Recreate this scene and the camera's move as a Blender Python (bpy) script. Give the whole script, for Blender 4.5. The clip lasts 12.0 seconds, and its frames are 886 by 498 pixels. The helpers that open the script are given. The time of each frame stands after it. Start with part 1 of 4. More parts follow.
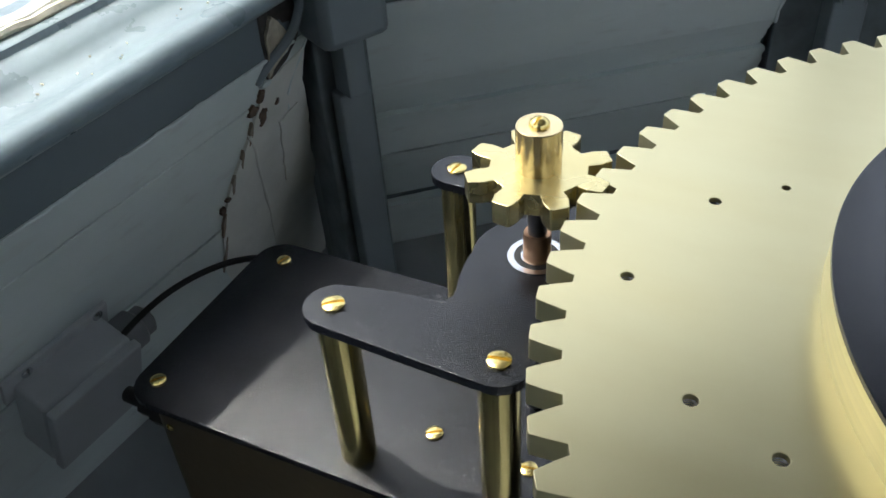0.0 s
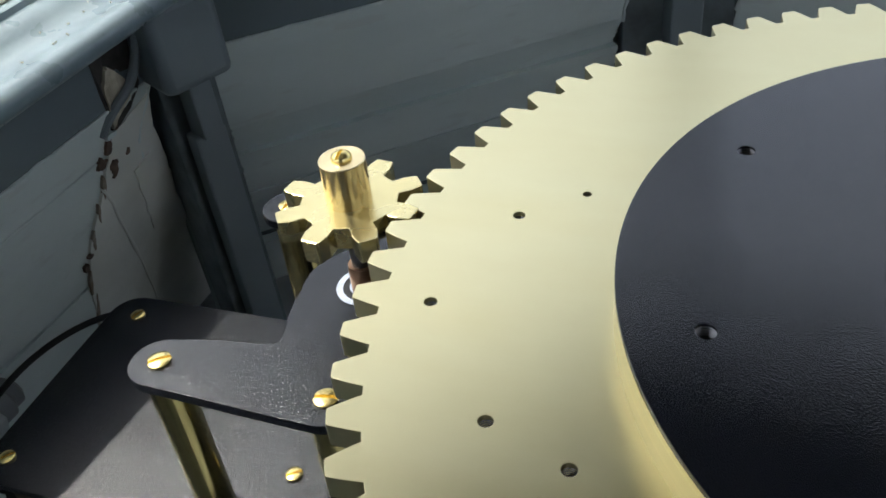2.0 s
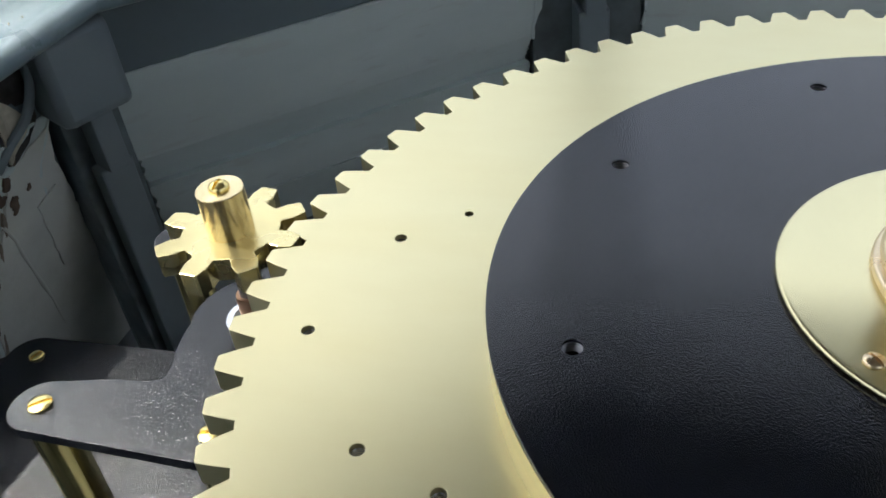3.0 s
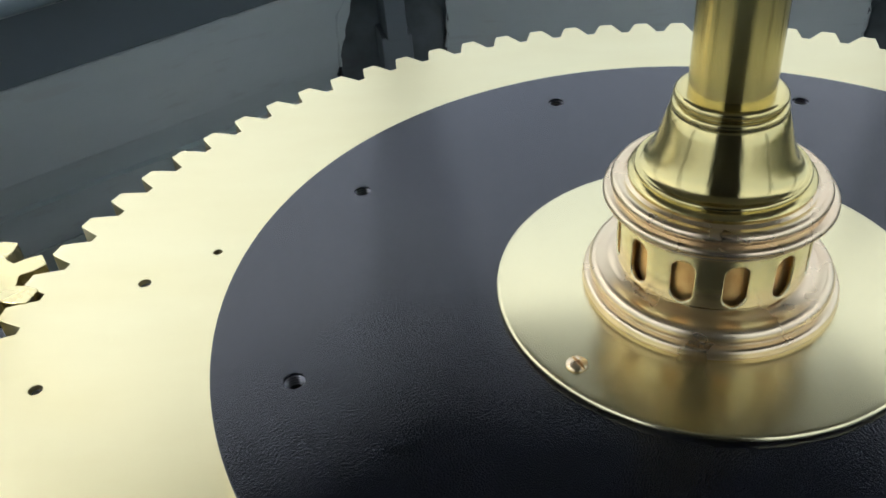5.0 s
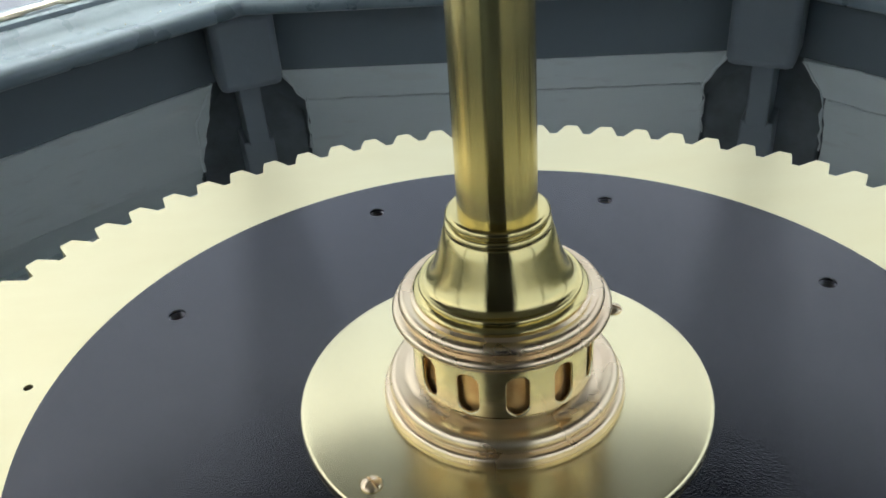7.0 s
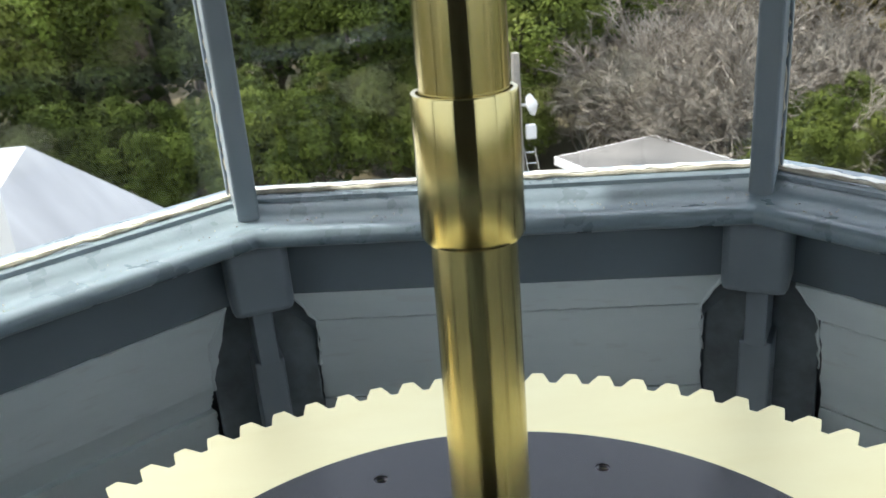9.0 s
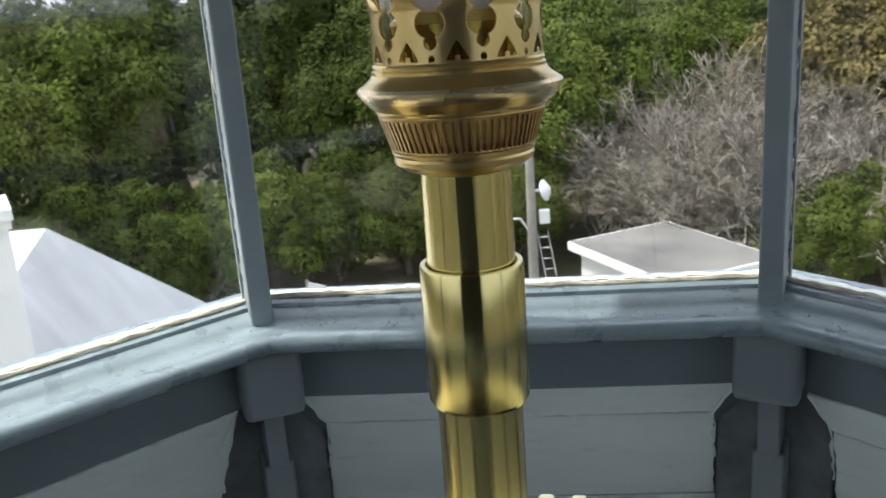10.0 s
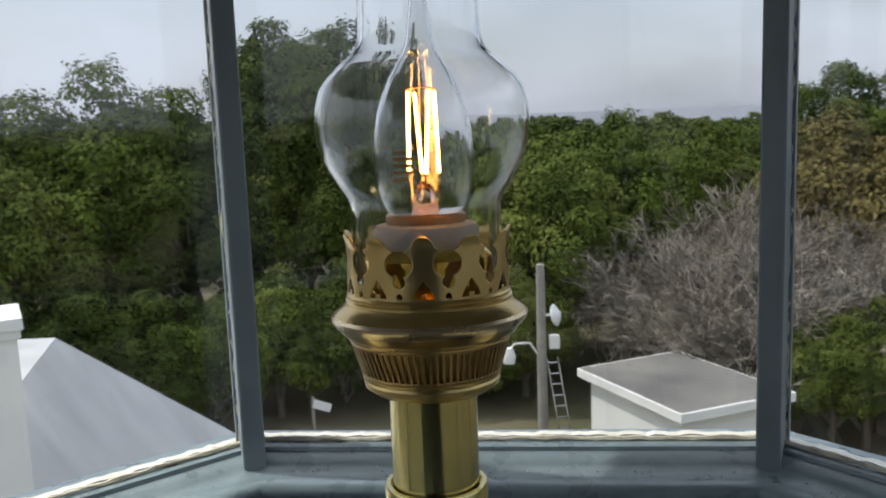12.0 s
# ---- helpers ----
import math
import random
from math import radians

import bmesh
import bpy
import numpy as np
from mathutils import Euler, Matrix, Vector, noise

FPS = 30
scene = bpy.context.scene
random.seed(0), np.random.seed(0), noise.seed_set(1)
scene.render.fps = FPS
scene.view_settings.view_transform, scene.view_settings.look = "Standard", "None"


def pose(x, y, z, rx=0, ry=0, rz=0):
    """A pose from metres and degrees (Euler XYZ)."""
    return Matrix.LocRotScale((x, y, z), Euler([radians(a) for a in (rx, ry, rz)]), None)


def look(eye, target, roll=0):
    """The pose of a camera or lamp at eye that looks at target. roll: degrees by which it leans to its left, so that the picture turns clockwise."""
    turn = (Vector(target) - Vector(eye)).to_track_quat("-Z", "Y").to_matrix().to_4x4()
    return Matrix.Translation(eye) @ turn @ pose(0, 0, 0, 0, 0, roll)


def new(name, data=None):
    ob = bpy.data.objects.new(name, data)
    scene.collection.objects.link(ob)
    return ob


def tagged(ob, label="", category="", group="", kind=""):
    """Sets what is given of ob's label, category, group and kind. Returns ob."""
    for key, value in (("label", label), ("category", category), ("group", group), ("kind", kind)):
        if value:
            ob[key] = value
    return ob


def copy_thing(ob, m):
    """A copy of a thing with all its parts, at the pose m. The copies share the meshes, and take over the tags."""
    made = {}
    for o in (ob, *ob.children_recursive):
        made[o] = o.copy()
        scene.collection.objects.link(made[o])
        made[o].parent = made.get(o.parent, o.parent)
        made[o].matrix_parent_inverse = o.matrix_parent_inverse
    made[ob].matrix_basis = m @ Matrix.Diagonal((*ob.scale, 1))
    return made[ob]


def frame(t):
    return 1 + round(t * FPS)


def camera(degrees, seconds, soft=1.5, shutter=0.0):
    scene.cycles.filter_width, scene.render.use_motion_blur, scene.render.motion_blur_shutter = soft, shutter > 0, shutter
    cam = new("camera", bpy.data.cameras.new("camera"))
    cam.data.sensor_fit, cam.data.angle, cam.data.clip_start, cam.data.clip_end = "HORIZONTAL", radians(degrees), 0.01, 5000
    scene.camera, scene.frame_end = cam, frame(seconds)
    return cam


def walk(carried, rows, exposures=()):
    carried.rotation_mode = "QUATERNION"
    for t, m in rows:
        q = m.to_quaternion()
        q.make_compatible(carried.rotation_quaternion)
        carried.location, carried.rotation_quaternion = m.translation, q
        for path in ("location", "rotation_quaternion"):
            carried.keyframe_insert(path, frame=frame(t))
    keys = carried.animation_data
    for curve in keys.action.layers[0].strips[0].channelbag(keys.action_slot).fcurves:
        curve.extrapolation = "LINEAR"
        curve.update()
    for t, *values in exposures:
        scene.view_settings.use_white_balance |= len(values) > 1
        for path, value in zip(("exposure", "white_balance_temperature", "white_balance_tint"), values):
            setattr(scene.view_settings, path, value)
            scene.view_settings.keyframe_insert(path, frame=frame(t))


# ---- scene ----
cam = camera(53.39, 12.0, soft=1.6)
PATH = [
    (0.0, pose(-0.2183, -0.3379, 0.2759, 49.79, 3.78, 25.49)),
    (0.5, pose(-0.2091, -0.3343, 0.2765, 50.03, 4.14, 23.83)),
    (1.0, pose(-0.1966, -0.3263, 0.2771, 50.02, 4.86, 21.95)),
    (1.5, pose(-0.1807, -0.3182, 0.2778, 49.99, 5.46, 19.80)),
    (2.0, pose(-0.1661, -0.3105, 0.2780, 50.10, 5.82, 17.50)),
    (2.5, pose(-0.1512, -0.3038, 0.2757, 50.27, 5.81, 15.35)),
    (3.0, pose(-0.1359, -0.2985, 0.2749, 50.89, 5.64, 13.09)),
    (3.5, pose(-0.1205, -0.2951, 0.2756, 51.54, 4.99, 10.54)),
    (5.5, pose(-0.0616, -0.2862, 0.2703, 51.90, 4.09, 1.24)),
    (6.0, pose(-0.0481, -0.2889, 0.2726, 53.03, 3.80, -0.84)),
    (6.5, pose(-0.0352, -0.2864, 0.2796, 54.75, 3.76, -2.82)),
    (7.0, pose(-0.0280, -0.2845, 0.2847, 56.55, 3.69, -3.65)),
    (9.0, pose(-0.0188, -0.2822, 0.3449, 68.06, 4.23, -3.21)),
    (9.5, pose(-0.0171, -0.2853, 0.3626, 70.93, 4.35, -2.89)),
    (10.0, pose(-0.0148, -0.2859, 0.3768, 73.49, 3.97, -2.20)),
    (10.5, pose(-0.0131, -0.2860, 0.3855, 75.60, 3.12, -1.62)),
    (11.0, pose(-0.0087, -0.2886, 0.3963, 77.72, 2.32, -1.43)),
    (11.5, pose(-0.0025, -0.2912, 0.4060, 79.67, 2.05, -1.25)),
    (12.0, pose(0.0016, -0.2907, 0.4135, 81.34, 2.13, -1.06)),]
EXPO = [(0.0, 0.92, 6480, 7), (1.0, 0.90, 6480, 7), (1.5, 0.93, 6480, 7), (2.0, 0.74, 6480, 7), (3.0, 0.82, 6480, 7), (3.5, 0.86, 6480, 7), (7.0, 0.86, 6480, 7), (9.0, 1.08, 6480, 7), (10.0, 0.93, 6480, 7), (10.5, 0.75, 6480, 7), (11.0, 0.57, 6480, 7), (11.5, 0.28, 6480, 7), (12.0, 0.08, 6480, 7)]
walk(cam, PATH, EXPO)

# ---------------------------------------------------------------- light
SUN_AZ, SUN_EL = 163.0, 57.5          # degrees: anticlockwise from +x, above the horizon
world = bpy.data.worlds.new("sky")
scene.world = world
world.use_nodes = True
wt = world.node_tree
sky = wt.nodes.new("ShaderNodeTexSky")
sky.sky_type, sky.sun_disc = "NISHITA", False
sky.sun_elevation, sky.sun_rotation = radians(SUN_EL), radians(90 - SUN_AZ)
sky.air_density, sky.dust_density, sky.ozone_density = 1.0, 3.0, 1.0
cloud_co = wt.nodes.new("ShaderNodeTexCoord")
cloud_map = wt.nodes.new("ShaderNodeMapping")
cloud_map.inputs["Scale"].default_value = (1.6, 1.6, 5.0)
cloud = wt.nodes.new("ShaderNodeTexNoise")
cloud.inputs["Scale"].default_value = 1.7
cloud.inputs["Detail"].default_value = 6
cloud_ramp = wt.nodes.new("ShaderNodeValToRGB")
cloud_ramp.color_ramp.elements[0].position, cloud_ramp.color_ramp.elements[0].color = 0.35, (0.45, 0.45, 0.45, 1)
cloud_ramp.color_ramp.elements[1].position, cloud_ramp.color_ramp.elements[1].color = 0.68, (0.9, 0.9, 0.9, 1)
cloud_mix = wt.nodes.new("ShaderNodeMix")
cloud_mix.data_type = "RGBA"
cloud_tone = wt.nodes.new("ShaderNodeMix")
cloud_tone.data_type = "RGBA"
cloud_tone.inputs["A"].default_value, cloud_tone.inputs["B"].default_value = (5.3, 5.7, 6.7, 1), (13.5, 14.2, 15.4, 1)
cloud_up = wt.nodes.new("ShaderNodeSeparateXYZ")
cloud_rise = wt.nodes.new("ShaderNodeMapRange")
cloud_rise.inputs["From Min"].default_value, cloud_rise.inputs["From Max"].default_value = 0.22, 0.92
wt.links.new(cloud_co.outputs["Generated"], cloud_up.inputs["Vector"])
wt.links.new(cloud_up.outputs["Z"], cloud_rise.inputs["Value"])
wt.links.new(cloud_rise.outputs["Result"], cloud_tone.inputs["Factor"])
wt.links.new(cloud_tone.outputs["Result"], cloud_mix.inputs["B"])
background = wt.nodes["Background"]
background.inputs["Strength"].default_value = 0.125
wt.links.new(cloud_co.outputs["Generated"], cloud_map.inputs["Vector"])
wt.links.new(cloud_map.outputs["Vector"], cloud.inputs["Vector"])
wt.links.new(cloud.outputs["Fac"], cloud_ramp.inputs["Fac"])
wt.links.new(cloud_ramp.outputs["Color"], cloud_mix.inputs["Factor"])
wt.links.new(sky.outputs["Color"], cloud_mix.inputs["A"])
wt.links.new(cloud_mix.outputs["Result"], background.inputs["Color"])

sun = new("sun", bpy.data.lights.new("sun", "SUN"))
sun.data.energy, sun.data.angle, sun.data.color = 2.45, radians(1.0), (1.0, 0.96, 0.90)
sun_dir = Vector((math.cos(radians(SUN_AZ)) * math.cos(radians(SUN_EL)), math.sin(radians(SUN_AZ)) * math.cos(radians(SUN_EL)), math.sin(radians(SUN_EL))))
sun.matrix_world = look(sun_dir * 30, (0, 0, 0))


# ---------------------------------------------------------------- materials
def material(name, colour, rough=0.5, metal=0.0, vary=0.0, vary_scale=20.0, second=None, spots=0.0, bump=0.0,
             bump_scale=200.0, stretch=(1, 1, 1), rough_vary=0.0, coat=0.0, anis=0.0, detail=5.0, per_object=0.0, turned=False, spec=0.5, bump_detail=3.0, per_leaf=0.0, pebble=False):
    m = bpy.data.materials.new(name)
    m.use_nodes = True
    nt = m.node_tree
    b = nt.nodes["Principled BSDF"]
    b.inputs["Base Color"].default_value = (*colour, 1)
    b.inputs["Roughness"].default_value = rough
    b.inputs["Metallic"].default_value = metal
    b.inputs["Coat Weight"].default_value = coat
    b.inputs["Specular IOR Level"].default_value = spec
    b.inputs["Anisotropic"].default_value = anis
    if turned:
        # lathe marks run round the axis and draw the gloss out across them
        tg = nt.nodes.new("ShaderNodeTangent")
        tg.direction_type, tg.axis = "RADIAL", "Z"
        b.inputs["Anisotropic Rotation"].default_value = 0.25
        nt.links.new(tg.outputs["Tangent"], b.inputs["Tangent"])
    co = nt.nodes.new("ShaderNodeTexCoord")
    mp = nt.nodes.new("ShaderNodeMapping")
    mp.inputs["Scale"].default_value = stretch
    nt.links.new(co.outputs["Object"], mp.inputs["Vector"])
    if vary or second:
        n = nt.nodes.new("ShaderNodeTexNoise")
        n.inputs["Scale"].default_value, n.inputs["Detail"].default_value = vary_scale, detail
        nt.links.new(mp.outputs["Vector"], n.inputs["Vector"])
        r = nt.nodes.new("ShaderNodeMapRange")
        r.inputs["From Min"].default_value, r.inputs["From Max"].default_value = 0.3, 0.7
        nt.links.new(n.outputs["Fac"], r.inputs["Value"])
        mix = nt.nodes.new("ShaderNodeMix")
        mix.data_type = "RGBA"
        low = second or tuple(c * (1 - vary) for c in colour)
        high = colour if second else tuple(min(1, c * (1 + vary)) for c in colour)
        mix.inputs["A"].default_value, mix.inputs["B"].default_value = (*low, 1), (*high, 1)
        nt.links.new(r.outputs["Result"], mix.inputs["Factor"])
        last = mix.outputs["Result"]
        if spots:
            n2 = nt.nodes.new("ShaderNodeTexNoise")
            n2.inputs["Scale"].default_value, n2.inputs["Detail"].default_value = vary_scale * 7, 3
            nt.links.new(mp.outputs["Vector"], n2.inputs["Vector"])
            r2 = nt.nodes.new("ShaderNodeMapRange")
            r2.inputs["From Min"].default_value, r2.inputs["From Max"].default_value = 0.62, 0.72
            nt.links.new(n2.outputs["Fac"], r2.inputs["Value"])
            s = nt.nodes.new("ShaderNodeMix")
            s.data_type = "RGBA"
            s.inputs["B"].default_value = (*[c * (1 - spots) for c in colour], 1)
            nt.links.new(r2.outputs["Result"], s.inputs["Factor"])
            nt.links.new(last, s.inputs["A"])
            last = s.outputs["Result"]
        if per_object:
            info = nt.nodes.new("ShaderNodeObjectInfo")
            rr = nt.nodes.new("ShaderNodeMapRange")
            rr.inputs["To Min"].default_value, rr.inputs["To Max"].default_value = 1 - per_object, 1 + per_object
            nt.links.new(info.outputs["Random"], rr.inputs["Value"])
            h = nt.nodes.new("ShaderNodeHueSaturation")
            nt.links.new(rr.outputs["Result"], h.inputs["Value"])
            nt.links.new(last, h.inputs["Color"])
            last = h.outputs["Color"]
        if per_leaf:
            geo = nt.nodes.new("ShaderNodeNewGeometry")
            lr = nt.nodes.new("ShaderNodeMapRange")
            lr.inputs["To Min"].default_value, lr.inputs["To Max"].default_value = 1 - per_leaf, 1 + per_leaf
            nt.links.new(geo.outputs["Random Per Island"], lr.inputs["Value"])
            h2 = nt.nodes.new("ShaderNodeHueSaturation")
            nt.links.new(lr.outputs["Result"], h2.inputs["Value"])
            nt.links.new(last, h2.inputs["Color"])
            last = h2.outputs["Color"]
        nt.links.new(last, b.inputs["Base Color"])
        if rough_vary:
            q = nt.nodes.new("ShaderNodeMapRange")
            q.inputs["To Min"].default_value, q.inputs["To Max"].default_value = rough - rough_vary, rough + rough_vary
            nt.links.new(n.outputs["Fac"], q.inputs["Value"])
            nt.links.new(q.outputs["Result"], b.inputs["Roughness"])
    if bump:
        if pebble:
            n3 = nt.nodes.new("ShaderNodeTexVoronoi")
            n3.feature = "SMOOTH_F1"
            n3.inputs["Smoothness"].default_value = 0.35
            n3.inputs["Scale"].default_value = bump_scale
        else:
            n3 = nt.nodes.new("ShaderNodeTexNoise")
            n3.inputs["Scale"].default_value, n3.inputs["Detail"].default_value = bump_scale, bump_detail
        nt.links.new(mp.outputs["Vector"], n3.inputs["Vector"])
        bp = nt.nodes.new("ShaderNodeBump")
        bp.inputs["Strength"].default_value, bp.inputs["Distance"].default_value = bump, 0.001
        nt.links.new(n3.outputs["Distance" if pebble else "Fac"], bp.inputs["Height"])
        nt.links.new(bp.outputs["Normal"], b.inputs["Normal"])
    return m


def glass(name, rough=0.0, ior=1.45, colour=(1, 1, 1)):
    m = bpy.data.materials.new(name)
    m.use_nodes = True
    b = m.node_tree.nodes["Principled BSDF"]
    b.inputs["Base Color"].default_value = (*colour, 1)
    b.inputs["Transmission Weight"].default_value = 1.0
    b.inputs["Roughness"].default_value, b.inputs["IOR"].default_value = rough, ior
    return m


def dirty_glass(name):
    """Window glass with a thin uneven film of dried salt and dust."""
    m = glass(name, 0.026, 1.45)
    nt = m.node_tree
    co = nt.nodes.new("ShaderNodeTexCoord")
    out = nt.nodes["Material Output"]
    film = nt.nodes.new("ShaderNodeBsdfDiffuse")
    film.inputs["Color"].default_value = (0.75, 0.77, 0.78, 1)
    mix = nt.nodes.new("ShaderNodeMixShader")
    amount = None
    for scale, low, high, share, squash in ((4.0, 0.45, 0.75, 0.003, (1, 1, 1)), (26.0, 0.62, 0.74, 0.016, (1, 1, 0.25)), (420.0, 0.70, 0.78, 0.08, (1, 1, 1))):
        mp = nt.nodes.new("ShaderNodeMapping")
        mp.inputs["Scale"].default_value = squash
        n = nt.nodes.new("ShaderNodeTexNoise")
        n.inputs["Scale"].default_value, n.inputs["Detail"].default_value = scale, 4
        r = nt.nodes.new("ShaderNodeMapRange")
        r.inputs["From Min"].default_value, r.inputs["From Max"].default_value = low, high
        r.inputs["To Max"].default_value = share
        nt.links.new(co.outputs["Object"], mp.inputs["Vector"])
        nt.links.new(mp.outputs["Vector"], n.inputs["Vector"])
        nt.links.new(n.outputs["Fac"], r.inputs["Value"])
        if amount is None:
            amount = r.outputs["Result"]
        else:
            add = nt.nodes.new("ShaderNodeMath")
            nt.links.new(amount, add.inputs[0])
            nt.links.new(r.outputs["Result"], add.inputs[1])
            amount = add.outputs["Value"]
    nt.links.new(amount, mix.inputs["Fac"])
    nt.links.new(nt.nodes["Principled BSDF"].outputs["BSDF"], mix.inputs[1])
    nt.links.new(film.outputs["BSDF"], mix.inputs[2])
    nt.links.new(mix.outputs["Shader"], out.inputs["Surface"])
    return m


def emitter(name, colour, strength):
    m = bpy.data.materials.new(name)
    m.use_nodes = True
    b = m.node_tree.nodes["Principled BSDF"]
    b.inputs["Base Color"].default_value = (*colour, 1)
    b.inputs["Emission Color"].default_value = (*colour, 1)
    b.inputs["Emission Strength"].default_value = strength
    return m


BRASS_PLATE = material("brushed pale brass", (0.735, 0.672, 0.41), 0.35, 1.0, 0.05, 9.0, second=(0.70, 0.625, 0.36), bump=0.025, bump_scale=160.0, stretch=(1.0, 3.0, 1.0), rough_vary=0.06)
PINION_BRASS = material("golden milled brass", (0.72, 0.63, 0.34), 0.27, 1.0, 0.05, 30.0, second=(0.66, 0.56, 0.28), bump=0.05, bump_scale=300.0, rough_vary=0.05)
BRASS = material("satin brass", (0.61, 0.515, 0.225), 0.17, 1.0, 0.06, 14.0, bump=0.06, bump_scale=300.0, stretch=(3.0, 3.0, 0.06), rough_vary=0.03, anis=0.85, turned=True)
BRASS_TURNED = material("turned brass", (0.72, 0.67, 0.46), 0.32, 1.0, 0.08, 40.0, bump=0.3, bump_scale=90.0, stretch=(0.12, 0.12, 9.0), rough_vary=0.08)
BRASS_SPUN = material("spun brass", (0.78, 0.70, 0.42), 0.25, 1.0, 0.05, 16.0, bump=0.02, bump_scale=300.0, rough_vary=0.04, anis=0.7, turned=True)
BRASS_BURNER = material("aged golden brass", (0.66, 0.50, 0.22), 0.30, 1.0, 0.12, 50.0, second=(0.55, 0.38, 0.15), rough_vary=0.06, anis=0.5, turned=True)
PRINT = material("amber print", (0.45, 0.24, 0.06), 0.6, 0.0, 0.1, 50.0)
SCREW_BRASS = material("yellow brass", (0.84, 0.68, 0.28), 0.26, 1.0, 0.08, 60.0)
HUB_BRASS = material("golden turned brass", (0.80, 0.64, 0.36), 0.24, 1.0, 0.08, 40.0, anis=0.7, turned=True)
BRASS_PINK = material("copper tinted brass", (0.80, 0.67, 0.44), 0.28, 1.0, 0.10, 40.0, second=(0.74, 0.57, 0.38), rough_vary=0.06)
BRASS_OLD = material("aged dark brass", (0.60, 0.42, 0.16), 0.30, 1.0, 0.2, 60.0, second=(0.42, 0.24, 0.10), rough_vary=0.08)
COPPER = material("brown copper", (0.55, 0.33, 0.20), 0.35, 1.0, 0.15, 60.0)
STEEL = material("bright steel", (0.62, 0.63, 0.65), 0.25, 1.0, 0.08, 40.0)
DARK_STEEL = material("dark steel", (0.16, 0.16, 0.17), 0.3, 1.0, 0.1, 40.0)
RUBBER = material("black rubber", (0.012, 0.012, 0.013), 0.5, 0.0, 0.2, 40.0)
BLACK_COAT = material("black textured enamel", (0.006, 0.007, 0.012), 0.10, 0.0, 0.25, 12.0, bump=0.085, bump_scale=1250.0, pebble=True)
BRACKET_COAT = material("black grained enamel", (0.005, 0.006, 0.009), 0.17, 0.0, 0.25, 12.0, bump=0.44, bump_scale=950.0, bump_detail=1.0)
BROWN_PANEL = material("dark brown panel", (0.045, 0.034, 0.018), 0.5, 0.0, 0.2, 12.0, bump=0.2, bump_scale=120.0)
SILL_PAINT = material("pale blue grey gloss paint", (0.180, 0.238, 0.265), 0.30, 0.0, 0.12, 22.0, second=(0.14, 0.182, 0.205), spots=0.2, bump=0.45, bump_scale=95.0, rough_vary=0.14, spec=0.6)
BAND_PAINT = material("dark slate paint", (0.16, 0.20, 0.225), 0.42, 0.0, 0.08, 9.0, bump=0.5, bump_scale=90.0, stretch=(0.5, 0.5, 1.0), rough_vary=0.06)
POST_PAINT = material("mid slate paint", (0.205, 0.245, 0.27), 0.42, 0.0, 0.08, 9.0, bump=0.45, bump_scale=90.0, rough_vary=0.06)
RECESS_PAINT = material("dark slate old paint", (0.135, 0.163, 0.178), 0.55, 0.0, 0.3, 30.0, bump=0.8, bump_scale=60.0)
WALL_PAINT = material("old pale grey wall paint", (0.78, 0.85, 0.84), 0.42, 0.0, 0.3, 7.0, second=(0.64, 0.72, 0.72), spots=0.16, bump=1.0, bump_scale=70.0, stretch=(0.35, 1.0, 1.2), rough_vary=0.10, bump_detail=5.0)
FLOOR_PAINT = material("grey floor paint", (0.34, 0.36, 0.38), 0.5, 0.0, 0.15, 6.0, bump=0.4, bump_scale=60.0)
PUTTY = material("cream flaking putty", (0.72, 0.68, 0.55), 0.7, 0.0, 0.2, 60.0, second=(0.38, 0.34, 0.26), bump=1.0, bump_scale=180.0)
LEDGE_PAINT = material("white flaking ledge paint", (0.80, 0.79, 0.74), 0.6, 0.0, 0.1, 40.0, second=(0.62, 0.58, 0.48), bump=0.8, bump_scale=160.0)
TORN = material("torn old paint", (0.09, 0.085, 0.08), 0.8, 0.0, 0.3, 60.0, second=(0.035, 0.032, 0.03), bump=1.0, bump_scale=150.0)
RUST = material("rusty bare patch", (0.22, 0.15, 0.11), 0.8, 0.0, 0.3, 60.0, second=(0.09, 0.065, 0.05), bump=1.0, bump_scale=150.0)
PLASTER = material("bare patched plaster", (0.82, 0.83, 0.79), 0.7, 0.0, 0.12, 14.0, second=(0.68, 0.69, 0.65), bump=1.0, bump_scale=45.0)
AMBER_BRASS = material("amber brass", (0.92, 0.66, 0.30), 0.45, 1.0, 0.2, 120.0, second=(0.80, 0.46, 0.20), bump=0.2, bump_scale=200.0)
GOLD_CUP = material("polished gold brass", (0.95, 0.70, 0.17), 0.18, 1.0, 0.1, 60.0, second=(0.88, 0.52, 0.10))
STREAK = material("rust stain", (0.27, 0.20, 0.14), 0.75, 0.0, 0.3, 50.0, second=(0.36, 0.33, 0.28), bump=0.6, bump_scale=150.0)
DARK_STANDIN = material("near black reflection stand-in", (0.022, 0.024, 0.028), 0.6, 0.0, 0.15, 8.0)
CEIL_PAINT = material("grey ceiling paint", (0.28, 0.29, 0.30), 0.6, 0.0, 0.08, 6.0)
GREY_BOX = material("grey moulded plastic", (0.44, 0.46, 0.48), 0.35, 0.0, 0.05, 20.0)
HUB_GREY = material("dark grey moulded plastic", (0.20, 0.21, 0.22), 0.4, 0.0, 0.05, 20.0)
CERAMIC = material("grey white ceramic", (0.74, 0.72, 0.70), 0.45, 0.0, 0.08, 60.0)
WINDOW_GLASS = dirty_glass("old window glass")
LAMP_GLASS = glass("clear lamp glass", 0.0, 1.47)
FILAMENT = emitter("lit filament", (1.0, 0.44, 0.10), 55.0)
